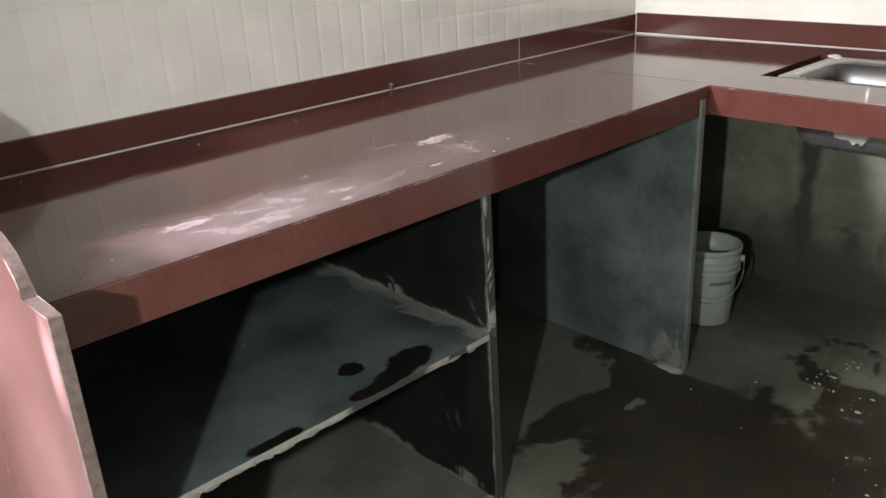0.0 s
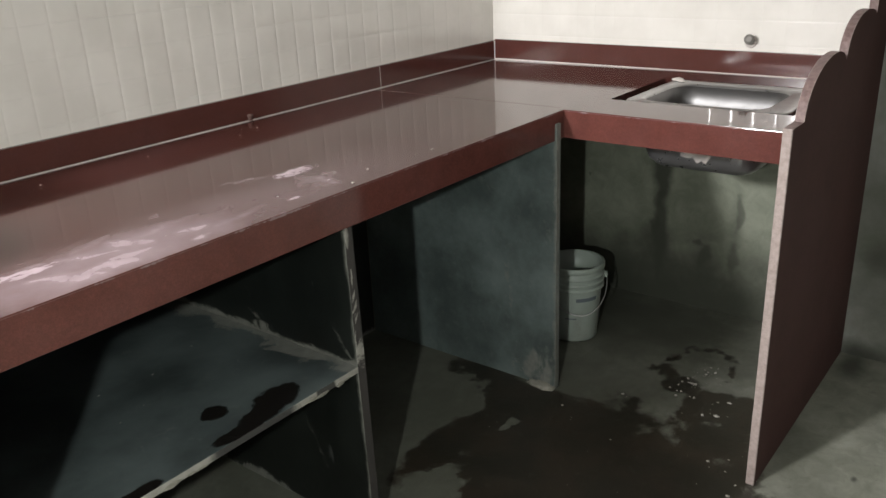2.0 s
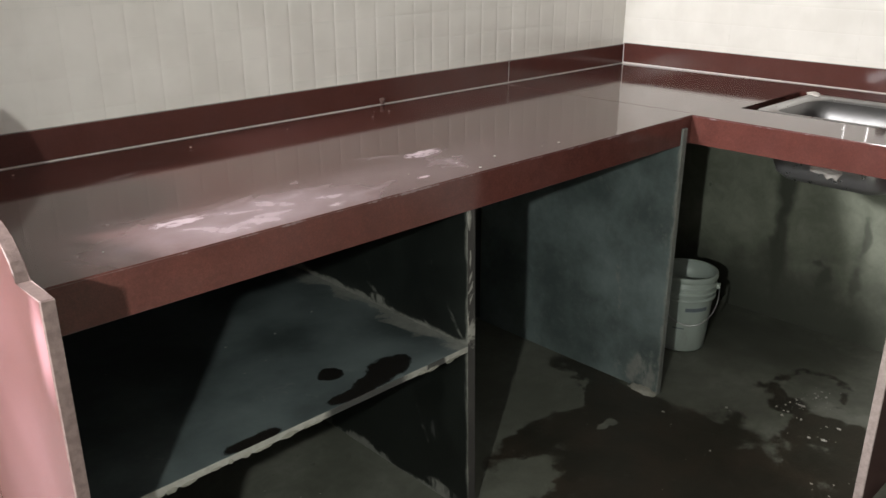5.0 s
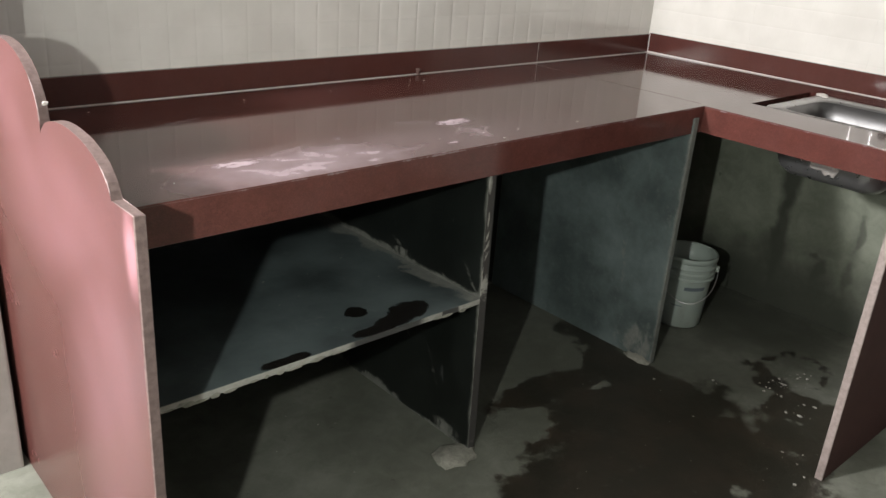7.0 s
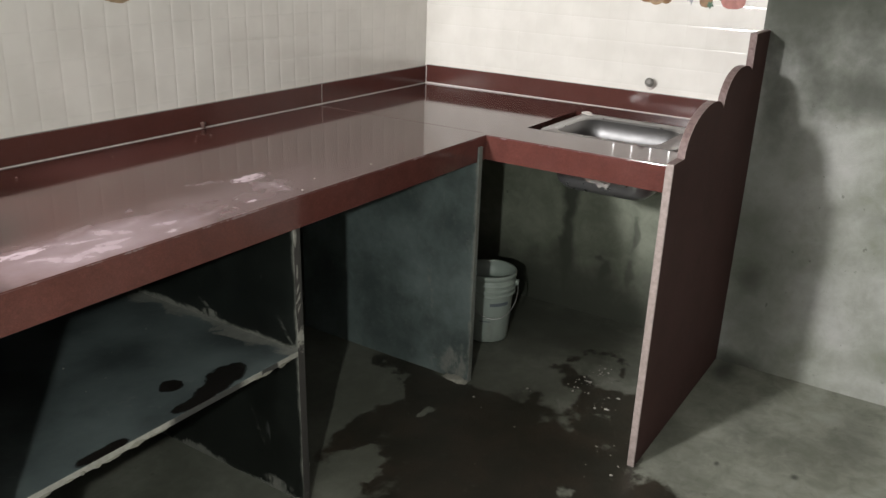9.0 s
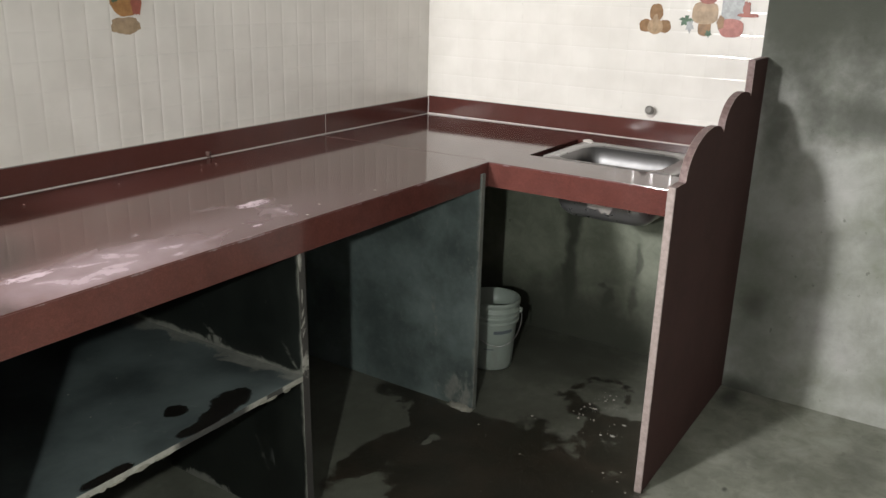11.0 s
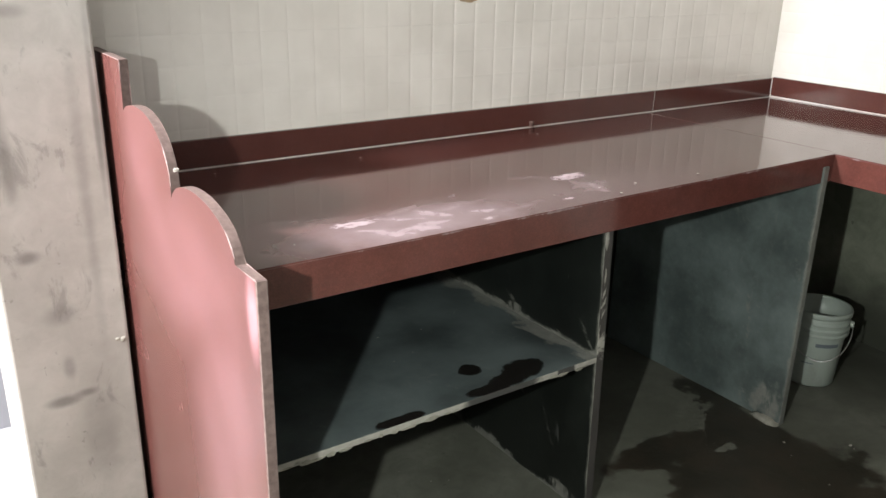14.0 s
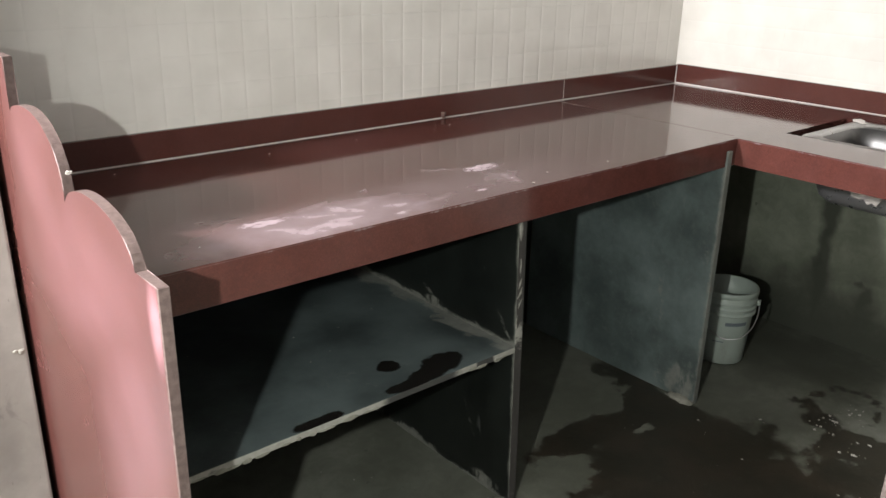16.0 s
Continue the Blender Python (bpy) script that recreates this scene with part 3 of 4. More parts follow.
setting("ceiling", cuboid((ROOM_W - 0.2, ROOM_S - 0.2, TOP), (0.25, 0.9, TOP + 0.12)), CEMENT_ROOM, "unseen grey cement ceiling closing the room", "ceiling")

# ---------------------------------------------------------------- worktop
counter = thing("kitchen_counter", (-0.7, -0.35, 0.76), "L-shaped polished red-brown granite worktop with dust smears", "counter")
SAG = 0.0032      # the worktop falls this much towards the wall
bm = cuboid((PANEL, EDGE + 0.0224, H - 0.03), (EDGE + 0.0185, 0.0, H))
for v in bm.verts:
    if v.co.y > -0.1 and v.co.z > H - 0.01:
        v.co.z -= SAG
part("slab", bm, GRANITE_TOP, counter)
# the sink arm, round the cut-out for the bowl
CUT = (-0.525, -0.150, -1.252, -0.752)   # x0, x1, y0, y1
arm = bmesh.new()
xs, ys = (EDGE + 0.0224, CUT[0], CUT[1], 0.0), (END, CUT[2], CUT[3], 0.0)
grid = {}
for zi, z in enumerate((H - 0.03, H)):
    for i, x in enumerate(xs):
        for j, y in enumerate(ys):
            grid[i, j, zi] = arm.verts.new((x, y, z - (SAG if zi and j == 3 else 0.0)))
for i in range(3):
    for j in range(3):
        if (i, j) != (1, 1):
            for zi in range(2):
                arm.faces.new([grid[i + a, j + b, zi] for a, b in ((0, 0), (1, 0), (1, 1), (0, 1))])
def rim_wall(cells):
    for (i, j), (k, l) in zip(cells, cells[1:] + cells[:1]):
        arm.faces.new((grid[i, j, 0], grid[k, l, 0], grid[k, l, 1], grid[i, j, 1]))
rim_wall([(0, 0), (1, 0), (2, 0), (3, 0), (3, 1), (3, 2), (3, 3), (2, 3), (1, 3), (0, 3), (0, 2), (0, 1)])
rim_wall([(1, 1), (2, 1), (2, 2), (1, 2)])
part("slab", arm, GRANITE_TOP, counter, "granite slab with the cut-out for the sink")
part("joint", cuboid((EDGE + 0.0185, EDGE + 0.023, H - 0.02), (EDGE + 0.0225, -0.0036, H - SAG - 0.0002)), GROUT, counter, "pale filled joint")


def apron(lo, hi, axis):
    """The thick front lip of the worktop, its two long front edges eased, its top one with the slab."""
    bm = cuboid(lo, hi)
    front = [e for e in bm.edges if all(abs(v.co[axis] - EDGE) < 1e-5 for v in e.verts) and abs(e.verts[0].co.z - e.verts[1].co.z) < 1e-5]
    bmesh.ops.bevel(bm, geom=front, offset=0.0012, segments=2, affect="EDGES", profile=0.6)
    for f in bm.faces:
        f.normal_update()
        if f.normal.z > 0.95:
            f.material_index = 1
    part("apron", bm, [GRANITE_APRON_LIT, GRANITE_TOP], counter)


apron((PANEL, EDGE, H - 0.077), (EDGE, EDGE + 0.0224, H), 1)
apron((EDGE, END, H - 0.077), (EDGE + 0.0224, EDGE + 0.0224, H), 0)

splash = thing("backsplash", (-1.2, 0.0, H), "low red-brown granite upstand along both walls", "backsplash")
SP = 0.067
part("strip", cuboid((PANEL, 0.0, H), (-0.654, 0.021, H + SP), 0.0015), GRANITE, splash)
part("strip", cuboid((-0.651, 0.0, H), (0.021, 0.021, H + SP), 0.0015), GRANITE, splash)
part("strip", cuboid((0.0, END, H), (0.021, -0.0005, H + SP + 0.005), 0.0015), GRANITE, splash)
part("joint", cuboid((-0.654, 0.001, H), (-0.651, 0.021, H + SP - 0.001)), GROUT, splash, "pale joint between two strips")
part("grout_line", cuboid((PANEL, -0.0022, H - 0.006), (0.0, 0.0, H - 0.0008)), GROUT, splash, "white grout line")
part("grout_line", cuboid((-0.0030, END, H - 0.004), (0.0, -0.0030, H + 0.0026)), GROUT, splash, "white grout line")
part("grout_line", cuboid((-0.0025, -0.0025, H + 0.0004), (0.0, 0.0, H + SP)), GROUT, splash, "white grout line in the corner")

# ---------------------------------------------------------------- end panels
def lobe(u0, z0, ua, za, u1, z1, n=9):
    """One scallop: a quarter ellipse up from (u0, z0) to its crown (ua, za), and one down to (u1, z1)."""
    out = [(ua - (ua - u0) * math.cos(k * math.pi / 2 / n), z0 + (za - z0) * math.sin(k * math.pi / 2 / n)) for k in range(n)]
    return out + [(ua + (u1 - ua) * math.sin(k * math.pi / 2 / n), z1 + (za - z1) * math.cos(k * math.pi / 2 / n)) for k in range(n + 1)]


def stepped_outline(tip, tip_z, lobes, top):
    """The side of an end panel: upright front, a short flat tip, scallops, and a square step at the wall."""
    out = [(tip, 0.0), (tip, tip_z)]
    for l in lobes:
        out += lobe(*l)
    u = lobes[-1][4] - 0.004
    return out + [(u, top), (0.011, top), (0.011, 0.0)]


PINK = stepped_outline(-0.877, 0.894, ((-0.797, 0.892, -0.630, 0.964, -0.496, 0.914), (-0.499, 0.945, -0.340, 1.056, -0.226, 1.030)), 1.133)
left_panel = thing("end_panel", (PANEL - 0.009, -0.43, 0.0), "red granite end panel with scalloped top beside the pillar, brightly lit", "end panel", "counter end panels")
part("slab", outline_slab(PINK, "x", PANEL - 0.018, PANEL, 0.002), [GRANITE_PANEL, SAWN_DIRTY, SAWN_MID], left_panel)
part("front_edge", cuboid((PANEL - 0.0175, -0.880, 0.0), (PANEL - 0.0005, -0.8765, 0.8935), 0.0012), SAWN_DIRTY, left_panel, "brown sawn front edge")
nick = bmesh.new()
rng = random.Random(3)
for v in bmesh.ops.create_icosphere(nick, subdivisions=2, radius=0.0042)["verts"]:
    v.co = Vector((-2.440, -0.498, 0.972)) + Vector((v.co.x * 1.2, v.co.y * 0.5, v.co.z * 0.9)) * rng.uniform(0.6, 1.3)
part("plaster_nick", nick, GROUT, left_panel, "white plaster nick on the scalloped edge")
BROWN = stepped_outline(-0.880, 0.890, ((-0.800, 0.888, -0.590, 1.008, -0.490, 0.972), (-0.488, 0.985, -0.330, 1.078, -0.222, 1.052)), 1.165)
right_panel = thing("end_panel", (-0.43, END - 0.010, 0.0), "dark brown granite end panel with scalloped top and pale sawn edge", "end panel", "counter end panels")
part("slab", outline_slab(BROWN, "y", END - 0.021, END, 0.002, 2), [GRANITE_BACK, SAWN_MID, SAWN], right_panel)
part("front_edge", cuboid((-0.883, END - 0.0205, 0.0), (-0.8795, END - 0.0005, 0.8895), 0.0012), SAWN, right_panel, "pale pinkish sawn front edge")

# ---------------------------------------------------------------- slabs below
def slab_thing(name, lo, hi, mat, edge_mat, label, group, category, lean=0.0):
    bm = cuboid(lo, hi, 0.0025)
    for f in bm.faces:
        if f.normal.y < -0.9 or f.calc_center_median().y < lo[1] + 0.0015:
            f.material_index = 1
    for v in bm.verts:
        v.co.x += lean * (1 - v.co.z / hi[2])
    ob = part(name, bm, [mat, edge_mat], None)
    return tagged(ob, label, category, group)


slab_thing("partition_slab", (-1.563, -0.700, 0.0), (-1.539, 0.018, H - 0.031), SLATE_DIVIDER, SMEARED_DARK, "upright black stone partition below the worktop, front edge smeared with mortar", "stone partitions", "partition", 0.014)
slab_thing("partition_slab", (-0.752, -0.712, 0.0), (-0.730, 0.018, H - 0.031), SLATE_CORNER, SLATE_CORNER, "upright dusty blue-black stone partition near the corner", "stone partitions", "partition")
shelf = slab_thing("shelf_slab", (PANEL + 0.001, -0.702, 0.435), (-1.5575, 0.018, 0.45), SLATE_SHELF, SMEARED, "black stone shelf with wet spills and a pale front edge", "", "shelf")

# Thin dark sheet added to stand in for shade on the wall.
tagged(part("shade_sheet", cuboid((PANEL + 0.001, 0.0185, 0.0), (-0.753, 0.0215, H - 0.032)), SLATE_DIVIDER, None), "thin dark sheet standing in for shade on the wall below the worktop", "wall lining", kind="structure")

for n, (a, b, w, h) in enumerate((
        ((-2.42, 0.016, 0.45), (-1.58, 0.016, 0.45), 0.02, 0.010),
        ((-0.70, 0.016, 0.0), (-0.02, 0.016, 0.0), 0.03, 0.02))):
    tagged(part("mortar_fillet", mortar_line(a, b, w, h, n), MORTAR, None), "ragged grey mortar smeared along a stone joint", "mortar", "mortar fillets")



def lump(centre, size, seed, shape=2):
    """An uneven dab of dried mortar."""
    rng = random.Random(seed)
    bm = bmesh.new()
    for v in bmesh.ops.create_icosphere(bm, subdivisions=shape, radius=1.0)["verts"]:
        v.co = Vector(centre) + Vector([a * b for a, b in zip(v.co, size)]) * rng.uniform(0.82, 1.12)
    return bm


rng = random.Random(31)
for x0, x1, n in ((-2.42, -1.95, 15), (-1.70, -1.58, 4)):
    for k in range(n):
        x = x0 + (x1 - x0) * (k + rng.uniform(0.1, 0.9)) / n
        part("mortar_dab", lump((x, -0.7015, rng.uniform(0.434, 0.438)), (rng.uniform(0.006, 0.022), 0.0020, rng.uniform(0.002, 0.006)), 40 + k), MORTAR_DIRTY, shelf)

tagged(part("mortar_lump", lump((-1.595, -0.695, 0.0), (0.066, 0.05, 0.016), 8, 3), MORTAR_DIRTY, None, "", True), "pale lump of dried mortar at the foot of the partition", "mortar")
tagged(part("mortar_lump", lump((-0.758, -0.668, 0.0), (0.022, 0.050, 0.014), 9, 3), MORTAR_DIRTY, None, "", True), "grey mortar dabbed at the foot of the corner partition", "mortar")
pillar = bpy.data.objects["pillar"]
part("plaster_nick", lump((-2.480, -0.1055, 0.490), (0.007, 0.003, 0.007), 4), MORTAR, pillar, "white plaster nick on the pillar's edge")
part("plaster_nick", lump((-2.492, -0.1055, 0.493), (0.006, 0.002, 0.004), 6), MORTAR, pillar, "white plaster nick on the pillar's edge")

# ---------------------------------------------------------------- sink


def rounded(x0, x1, y0, y1, r, z, bm, n=6):
    out = []
    for cx, cy, s in ((x1 - r, y1 - r, 0), (x0 + r, y1 - r, 90), (x0 + r, y0 + r, 180), (x1 - r, y0 + r, 270)):
        for k in range(n + 1):
            a = radians(s + 90 * k / n)
            out.append(bm.verts.new((cx + r * math.cos(a), cy + r * math.sin(a), z)))
    return out


def skin(bm, loops):
    for a, b in zip(loops, loops[1:]):
        for i in range(len(a)):
            j = (i + 1) % len(a)
            bm.faces.new((a[i], a[j], b[j], b[i]))


sink = thing("kitchen_sink", (-0.34, -1.0, 0.64), "stainless steel kitchen sink set into the granite worktop", "sink")
bm = bmesh.new()
S0, S1, T0, T1 = -0.522, -0.160, -1.236, -0.790
loops = [rounded(S0, S1, T0, T1, 0.02, H - 0.014, bm), rounded(S0, S1, T0, T1, 0.02, H - 0.005, bm), rounded(S0 + 0.003, S1 - 0.003, T0 + 0.003, T1 - 0.003, 0.02, H + 0.001, bm),
         rounded(S0 + 0.010, S1 - 0.010, T0 + 0.012, T1 - 0.010, 0.025, H - 0.001, bm), rounded(S0 + 0.026, S1 - 0.041, T0 + 0.066, T1 - 0.028, 0.06, H - 0.001, bm), rounded(S0 + 0.030, S1 - 0.045, T0 + 0.070, T1 - 0.032, 0.06, H - 0.008, bm)]
skin(bm, loops)
part("rim", bm, STEEL, sink, "bright steel rim", True)
bm = bmesh.new()
loops = [rounded(S0 + 0.030 + e, S1 - 0.045 - e, T0 + 0.070 + e, T1 - 0.032 - e, r, H - d, bm) for e, r, d in ((0, 0.06, 0.008), (0.003, 0.06, 0.07), (0.006, 0.06, 0.145), (0.014, 0.058, 0.172), (0.035, 0.045, 0.190), (0.08, 0.02, 0.198))]
skin(bm, loops)
bm.faces.new(loops[-1])
bowl = part("bowl", bm, [STEEL_UNDER, STEEL_BOWL], sink, "", True)
sol = bowl.modifiers.new("thickness", "SOLIDIFY")
sol.thickness, sol.offset, sol.material_offset = 0.0015, 1.0, 1
part("drain", lathe(bmesh.new(), ((0.0, 0.001), (0.020, 0.001), (0.034, 0.004), (0.040, 0.003), (0.042, 0.0)), (-0.34, -1.02, H - 0.198), 28), STEEL_UNDER, sink, "round drain fitting", True)

rng = random.Random(12)
bm = bmesh.new()
top = [bm.verts.new((S0 + 0.0275, -0.955 - 0.012 * k, H - 0.095 + rng.uniform(-0.004, 0.004))) for k in range(8)]
low = [bm.verts.new((S0 + 0.0285, -0.955 - 0.012 * k, H - 0.150 + rng.uniform(-0.016, 0.012))) for k in range(8)]
for k in range(7):
    bm.faces.new((top[k], top[k + 1], low[k + 1], low[k]))
bmesh.ops.solidify(bm, geom=list(bm.faces), thickness=0.002)
part("putty_smear", bm, GROUT, sink, "white putty smeared on the outside of the bowl")

part("putty_dab", lump((S1 - 0.012, T1 - 0.012, H + 0.003), (0.016, 0.020, 0.006), 21), GROUT, sink, "white putty dab on the rim's corner")
part("putty_dab", lump((S1 - 0.030, T1 - 0.030, H + 0.002), (0.008, 0.012, 0.004), 22), GROUT, sink, "white putty dab on the rim's corner")

# pipe stubs left by the plumber
def stub(place, toward, length, radius, label, mat):
    p, d = Vector(place), Vector(toward).normalized()
    ob = thing("pipe_stub", place, label, "pipe", "pipe stubs")
    part("pipe", tube([p - d * 0.005, p + d * length], radius, 14), mat, ob, "", True)
    part("collar", tube([p + d * length * 0.45, p + d * length * 0.95], radius * 1.28, 14), mat, ob, "threaded collar", True)
    part("end_cap", tube([p + d * length * 0.96, p + d * length * 1.06], radius * 0.7, 12), mat, ob)


stub((0.010, -0.956, 0.945), (-1, -0.15, 0.25), 0.032, 0.012, "short galvanised pipe stub in the tiles over the sink", IRON)
stub((-1.20, -0.004, 0.8445), (0, 0, 1), 0.011, 0.0066, "small pipe stub standing on the worktop at the upstand", RUST)

tagged(part("putty_patch", lathe(bmesh.new(), ((0.0, 0.0), (0.010, 0.001), (0.017, 0.003), (0.020, 0.008)), (0.0, 0.0, 0.0), 18), GROUT, None), "white putty smeared round the pipe stub over the sink", "putty")
bpy.data.objects["putty_patch"].matrix_world = pose(0.0055, -0.957, 0.941, 0, 90, 0)

# ---------------------------------------------------------------- bucket
BX, BY = -0.390, -0.574
bucket = thing("bucket", (BX, BY, 0.0), "dirty white plastic paint bucket with wire handle on cement floor", "bucket")
bm = bmesh.new()
lathe(bm, ((0.0, 0.004), (0.068, 0.004), (0.073, 0.0), (0.077, 0.006), (0.090, 0.205), (0.091, 0.262), (0.088, 0.262), (0.087, 0.205), (0.073, 0.010), (0.0, 0.010)), (BX, BY, 0.0), 48)
part("body", bm, BUCKET, bucket, "", True)
part("rim", lathe(bmesh.new(), ((0.088, 0.262), (0.089, 0.267), (0.096, 0.268), (0.098, 0.264), (0.098, 0.250), (0.095, 0.248), (0.0915, 0.249)), (BX, BY, 0.0), 48), BUCKET, bucket, "", True)
for z in (0.228, 0.208, 0.188):
    part("band", lathe(bmesh.new(), ((0.0905, z - 0.006), (0.0965, z - 0.004), (0.0970, z + 0.003), (0.0910, z + 0.006)), (BX, BY, 0.0), 48), BUCKET, bucket, "raised ring", True)
ear_dir = Vector((0.40, -0.92, 0)).normalized()
for s in (1, -1):
    e = Vector((BX, BY, 0.222)) + ear_dir * s * 0.095
    part("ear", tube([e, e + ear_dir * s * 0.012], 0.011, 14), BUCKET, bucket, "round handle boss", True)
arc = []
front = Vector((-0.80, -0.60, 0)).normalized()
for k in range(25):
    a = math.pi * k / 24
    arc.append(Vector((BX, BY, 0.222)) + ear_dir * 0.104 * math.cos(a) + (front * 0.104 + Vector((0, 0, -0.112))) * math.sin(a))
part("handle", tube(arc, 0.0022, 6), WIRE, bucket, "thin wire handle", True)
for a0, a1, z0, z1 in ((212, 262, 0.150, 0.163), (188, 214, 0.086, 0.090), (282, 292, 0.05, 0.11)):
    bm = bmesh.new()
    ring = []
    for z in (z0, z1):
        r = 0.0775 + (0.090 - 0.077) * (z - 0.006) / 0.199 + 0.0006
        ring.append([bm.verts.new((BX + r * math.cos(radians(a0 + (a1 - a0) * k / 8)), BY + r * math.sin(radians(a0 + (a1 - a0) * k / 8)), z)) for k in range(9)])
    skin_pairs = zip(zip(ring[0], ring[0][1:]), zip(ring[1], ring[1][1:]))
    for (p, q), (u, w) in skin_pairs:
        bm.faces.new((p, q, w, u))
    part("printed_mark", bm, PRINT_BLUE, bucket, "faded printed bar")

# ---------------------------------------------------------------- crumbs on the floor
rng = random.Random(5)
bm = bmesh.new()
spots = [(-0.515, -1.033, 0.10, 0.07, 30), (-0.43, -1.06, 0.06, 0.07, 14), (-0.62, -1.16, 0.05, 0.05, 8), (-0.88, -1.25, 0.12, 0.08, 8), (-0.95, -0.9, 0.5, 0.35, 16), (-1.8, -0.45, 0.3, 0.3, 5)]
for cx, cy, rx, ry, n in spots:
    for _ in range(n):
        x, y, s = rng.gauss(cx, rx * 0.5), rng.gauss(cy, ry * 0.5), rng.uniform(0.0006, 0.0014) + 0.0036 * rng.random() ** 5
        r = bmesh.ops.create_icosphere(bm, subdivisions=1, radius=s)
        for v in r["verts"]:
            v.co = Vector((x, y, s * 0.5)) + Vector((v.co.x * rng.uniform(0.6, 1.9), v.co.y * rng.uniform(0.6, 1.7), v.co.z * 0.55))
for x, y, size in ((-0.633, -1.162, 0.008), (-0.546, -1.168, 0.006), (-0.847, -1.220, 0.004), (-0.499, -1.038, 0.006), (-0.866, -1.272, 0.003), (-0.560, -1.140, 0.004), (-0.861, -0.829, 0.002), (-0.675, -0.909, 0.002)):
    for v in bmesh.ops.create_icosphere(bm, subdivisions=2, radius=size)["verts"]:
        v.co = Vector((x, y, size * 0.12)) + Vector((v.co.x * rng.uniform(0.45, 0.9), v.co.y * rng.uniform(0.7, 1.5), v.co.z * 0.25))
tagged(part("lime_crumbs", bm, CRUMB, None), "scattered pale lime crumbs on the wet cement floor", "debris", kind="stuff")

bm = bmesh.new()
for n in range(26):
    if n < 18:
        x, y, z0 = rng.uniform(-2.3, -1.0), rng.choice((rng.gauss(-0.64, 0.03), rng.gauss(-0.10, 0.05))), H
    else:
        x, y, z0 = rng.uniform(-2.2, -1.65), rng.uniform(-0.66, -0.2), 0.45
    sz = rng.uniform(0.0006, 0.0013) + 0.002 * rng.random() ** 4
    for v in bmesh.ops.create_icosphere(bm, subdivisions=1, radius=sz)["verts"]:
        v.co = Vector((x, y, z0 + sz * 0.4)) + Vector((v.co.x * rng.uniform(0.8, 2.2), v.co.y * rng.uniform(0.7, 1.6), v.co.z * 0.5))
tagged(part("plaster_chips", bm, CRUMB, None), "tiny pale plaster chips on the granite worktop and stone shelf", "debris", kind="stuff")

# ---------------------------------------------------------------- tiles
PX, PZ = 0.0715, 0.0735
DEPTH = 0.0012    # height of the pillows on a tile
NX, NZ = 6, 4
TILE_W, TILE_H = NX * PX, NZ * PZ


def tile_mesh(name, u0, u1, z0, z1, upright=0.95, level=0.55, g=0.0045):
    """A glazed tile with a grid of low pillows, cut to u0..u1, z0..z1 of the full tile; it faces -y."""
    def cuts(lo, hi, pitch, n):
        out = []
        for i in range(n):
            a, b = i * pitch, (i + 1) * pitch
            rise = ((0.00004, 0.0), (0.4 * g, 0.34), (g, 0.66), (1.7 * g, 0.84), (2.8 * g, 0.92))
            for v, d in [(a + q, d) for q, d in rise] + [((a + b) / 2, 1.0)] + [(b - q, d) for q, d in reversed(rise)]:
                if lo - 1e-6 <= v <= hi + 1e-6:
                    out.append((v, d))
        if out[0][0] > lo + 0.0005:
            out.insert(0, (lo, 0.95))
        if out[-1][0] < hi - 0.0005:
            out.append((hi, 0.95))
        return out
    us, zs = cuts(u0, u1, PX, NX), cuts(z0, z1, PZ, NZ)
    verts, faces = [], []
    for z, dz in zs:
        for u, du in us:
            verts.append((u, -0.0075 - DEPTH * (1 - upright + upright * du) * (1 - level + level * dz), z))
    w = len(us)
    for j in range(len(zs) - 1):
        for i in range(w - 1):
            a = j * w + i
            faces.append((a, a + 1, a + w + 1, a + w))
    k = len(verts)
    rim = [(us[0][0], zs[0][0]), (us[-1][0], zs[0][0]), (us[-1][0], zs[-1][0]), (us[0][0], zs[-1][0])]
    top = [0, w - 1, len(zs) * w - 1, (len(zs) - 1) * w]
    verts += [(u, 0.0, z) for u, z in rim]
    for i in range(4):
        j = (i + 1) % 4
        faces.append((k + i, k + j, top[j], top[i]))
    me = bpy.data.meshes.new(name)
    me.from_pydata(verts, [], faces)
    me.materials.append(CERAMIC)
    me.update()
    for p in me.polygons:
        p.use_smooth = len(p.vertices) == 4 and p.index < (w - 1) * (len(zs) - 1)
    return me


def tile_wall(wall, length, first, place, back=False):
    """Courses of tiles on a wall; place(u, z) gives the pose of a tile's lower corner u metres along it."""
    kinds = {}
    z = H + SP - 0.049
    while z < TOP - 0.01:
        z1 = min(TILE_H, TOP - z)
        u = first
        while u < length - 0.004:
            a, b = max(0.0, -0.0146 - u), min(TILE_W, length - u)
            key = (round(a, 4), round(b, 4), round(z1, 4))
            if key not in kinds:
                kinds[key] = tile_mesh("tile", TILE_W - b, TILE_W - a, 0.0, z1) if back else tile_mesh("tile", a, b, 0.0, z1, 0.34, 0.46, 0.0028)
            ob = new("tile", kinds[key])
            ob.parent = wall
            ob.matrix_basis = place(u, z)
            u += TILE_W
        z += TILE_H


# along the long wall from the corner to the pillar, and along the sink wall from the corner
tile_wall(wall_north, 2.467, 0.70 - 2 * TILE_W, lambda u, z: pose(-u - TILE_W, 0.0218, z), True)
tile_wall(wall_east, 1.3255, -0.0146, lambda u, z: pose(0.0218, -u, z, 0, 0, -90))


# ---------------------------------------------------------------- pictures printed on the tiles


def gloss_ink(name, col):
    k = Mat(name, 0.12)
    k.colour(k.mix(k.ramp(k.noise(55, 4, 0.6), 0.3, 0.7), tuple(0.7 * x for x in col), col))
    return k.m


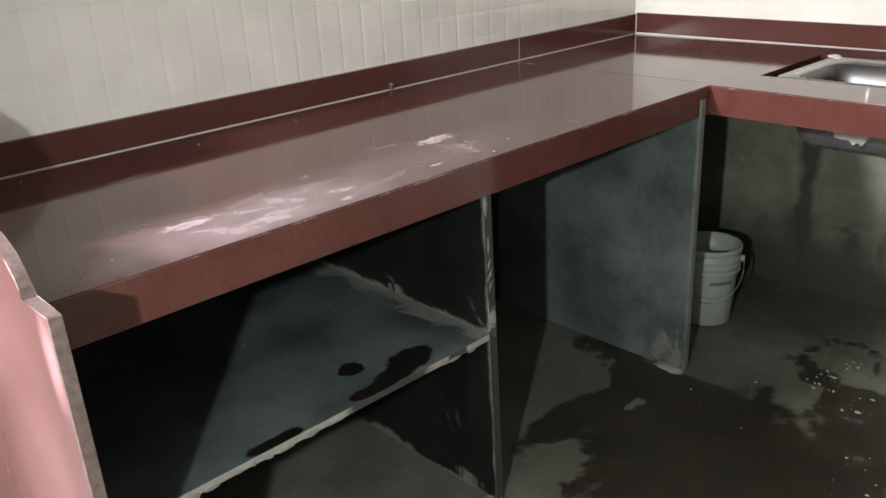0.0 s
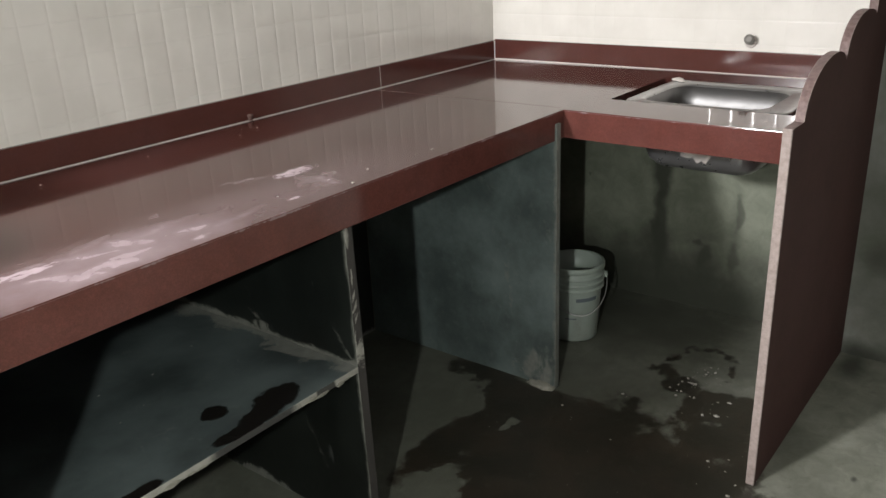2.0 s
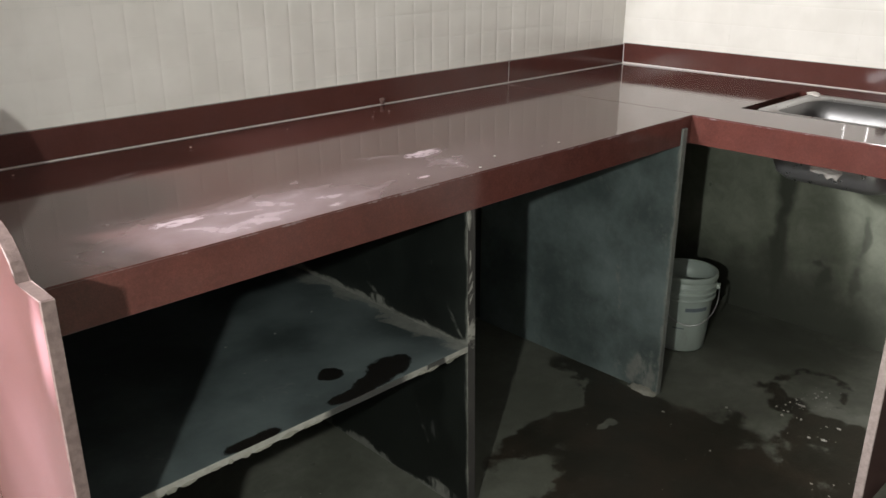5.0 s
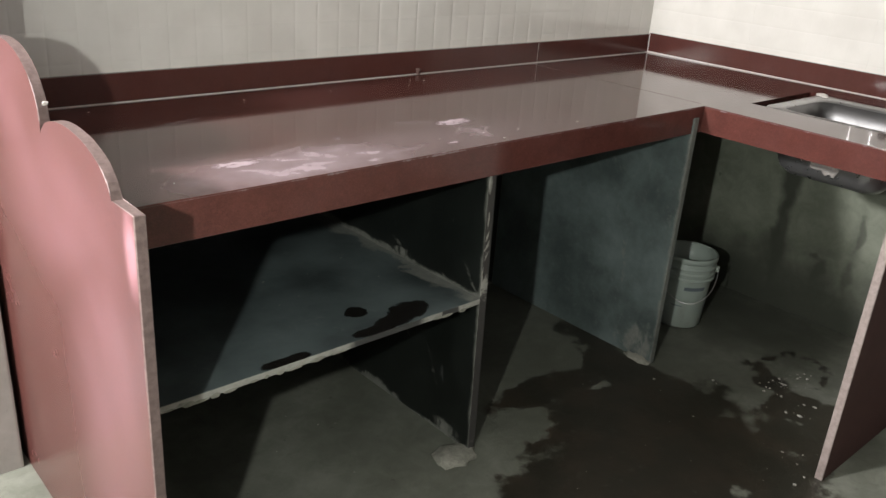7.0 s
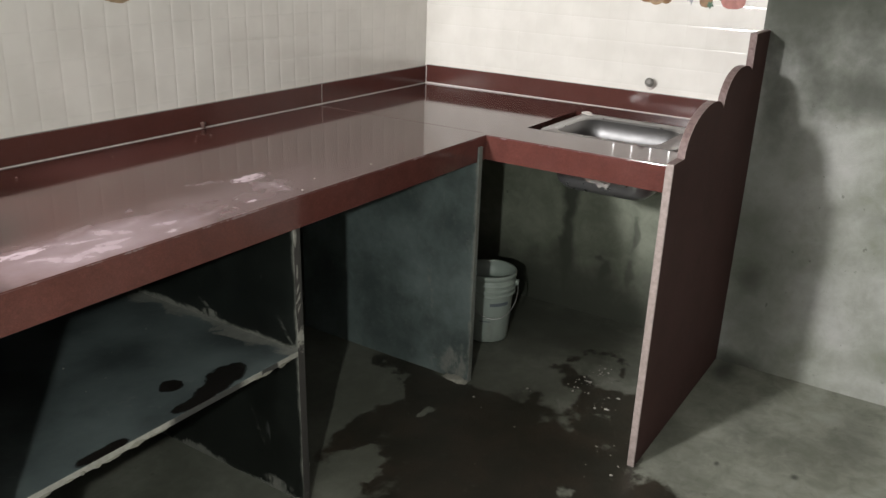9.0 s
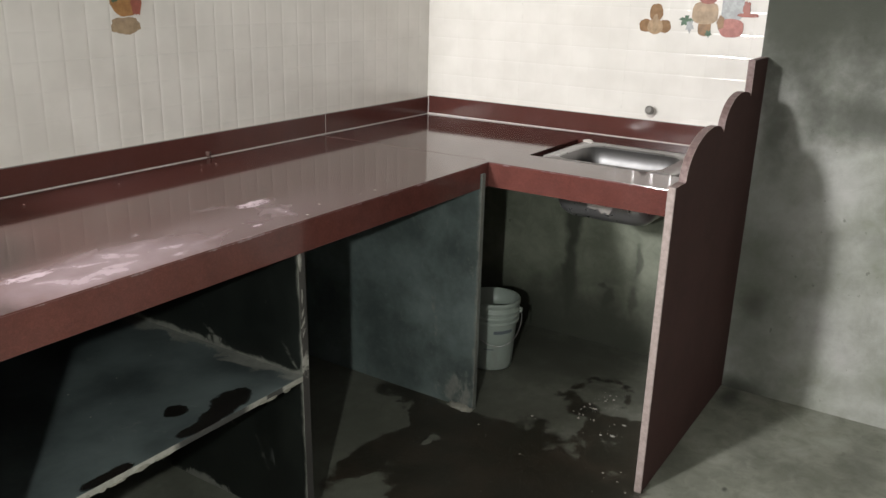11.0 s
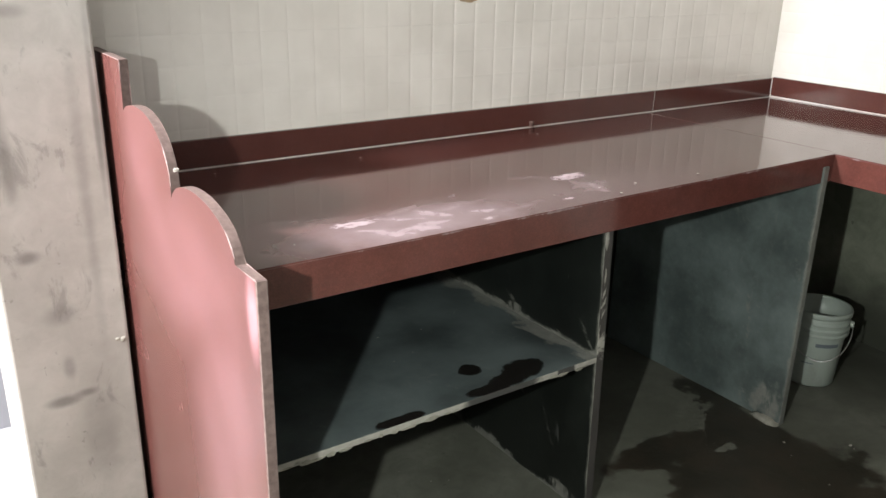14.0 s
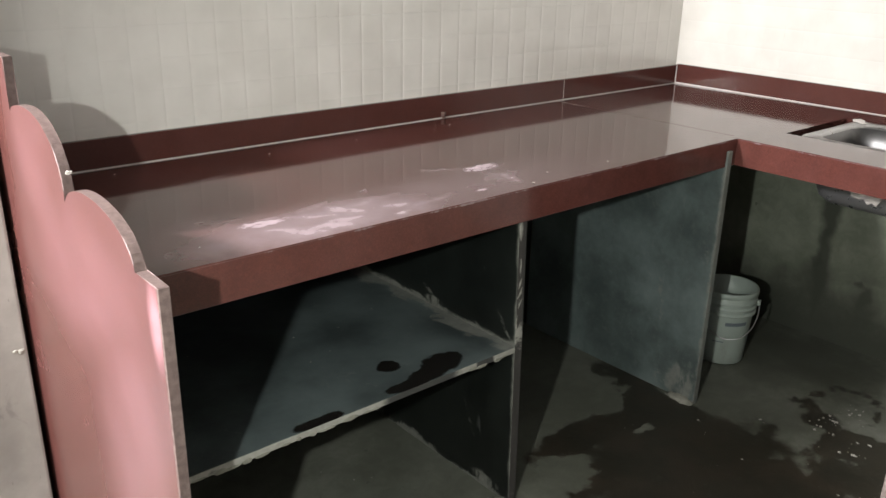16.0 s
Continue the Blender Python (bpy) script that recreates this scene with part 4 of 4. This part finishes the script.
INKS = [gloss_ink("ink_" + n, c) for n, c in (("tan", (0.30, 0.185, 0.10)), ("cream", (0.46, 0.33, 0.21)), ("red", (0.36, 0.12, 0.09)), ("green", (0.10, 0.17, 0.11)),
                                               ("rose", (0.46, 0.19, 0.16)), ("orange", (0.42, 0.22, 0.09)), ("grey", (0.45, 0.47, 0.47)), ("pale_tan", (0.42, 0.31, 0.20)))]


def picture(name, wall, shapes, east, label):
    """Flat ink shapes on the glaze: (u, z, half width, half height, ink, squareness, raggedness)."""
    bm = bmesh.new()
    rng = random.Random(name + str(east))
    for layer, (u, z, a, b, ink, square, ragged) in enumerate(shapes):
        ring = []
        phase = rng.uniform(0, 6)
        for k in range(36):
            t = 2 * math.pi * k / 36
            c, s_ = math.cos(t), math.sin(t)
            w = 1 + ragged * (math.sin(5 * t + phase) * 0.5 + math.sin(11 * t + 2 * phase) * 0.35)
            du = a * w * math.copysign(abs(c) ** (1 - square), c)
            dz = b * w * math.copysign(abs(s_) ** (1 - square), s_)
            off = 0.0218 - 0.0093 - 0.0003 * layer
            ring.append(bm.verts.new((off, u + du, z + dz) if east else (u + du, off, z + dz)))
        bm.faces.new(ring).material_index = ink
    return part(name, bm, INKS, wall, label)


picture("printed_picture", wall_east, (
    (-0.907, 1.240, 0.024, 0.022, 0, 0.1, 0.06), (-0.975, 1.240, 0.022, 0.022, 0, 0.1, 0.06), (-0.941, 1.285, 0.024, 0.030, 0, 0.1, 0.05),
    (-0.941, 1.238, 0.028, 0.026, 1, 0.1, 0.05), (-0.941, 1.250, 0.010, 0.030, 7, 0.2, 0.1)), True, "small printed group of tan jars on a tile")
picture("printed_picture", wall_east, (
    (-1.048, 1.262, 0.020, 0.016, 3, 0.0, 0.5), (-1.062, 1.244, 0.012, 0.018, 6, 0.0, 0.5), (-1.112, 1.245, 0.022, 0.030, 0, 0.3, 0.05),
    (-1.110, 1.290, 0.044, 0.036, 7, 0.35, 0.03), (-1.110, 1.306, 0.042, 0.012, 1, 0.3, 0.03), (-1.115, 1.345, 0.034, 0.026, 2, 0.0, 0.05),
    (-1.128, 1.224, 0.010, 0.010, 3, 0.0, 0.5), (-1.200, 1.312, 0.036, 0.040, 6, 0.6, 0.02), (-1.202, 1.245, 0.040, 0.030, 4, 0.25, 0.03),
    (-1.165, 1.262, 0.012, 0.022, 0, 0.1, 0.2), (-1.252, 1.288, 0.034, 0.006, 2, 0.4, 0.1), (-1.245, 1.310, 0.012, 0.022, 2, 0.2, 0.2)), True, "printed picture of fruit bowl and cups on a tile")
picture("printed_picture", wall_north, (
    (-1.442, 1.232, 0.046, 0.022, 7, 0.2, 0.12), (-1.435, 1.300, 0.050, 0.044, 5, 0.15, 0.06), (-1.470, 1.325, 0.020, 0.032, 3, 0.1, 0.1),
    (-1.405, 1.285, 0.016, 0.026, 2, 0.1, 0.2), (-1.440, 1.345, 0.030, 0.022, 0, 0.1, 0.1)), False, "printed picture of an orange vase on a tile")
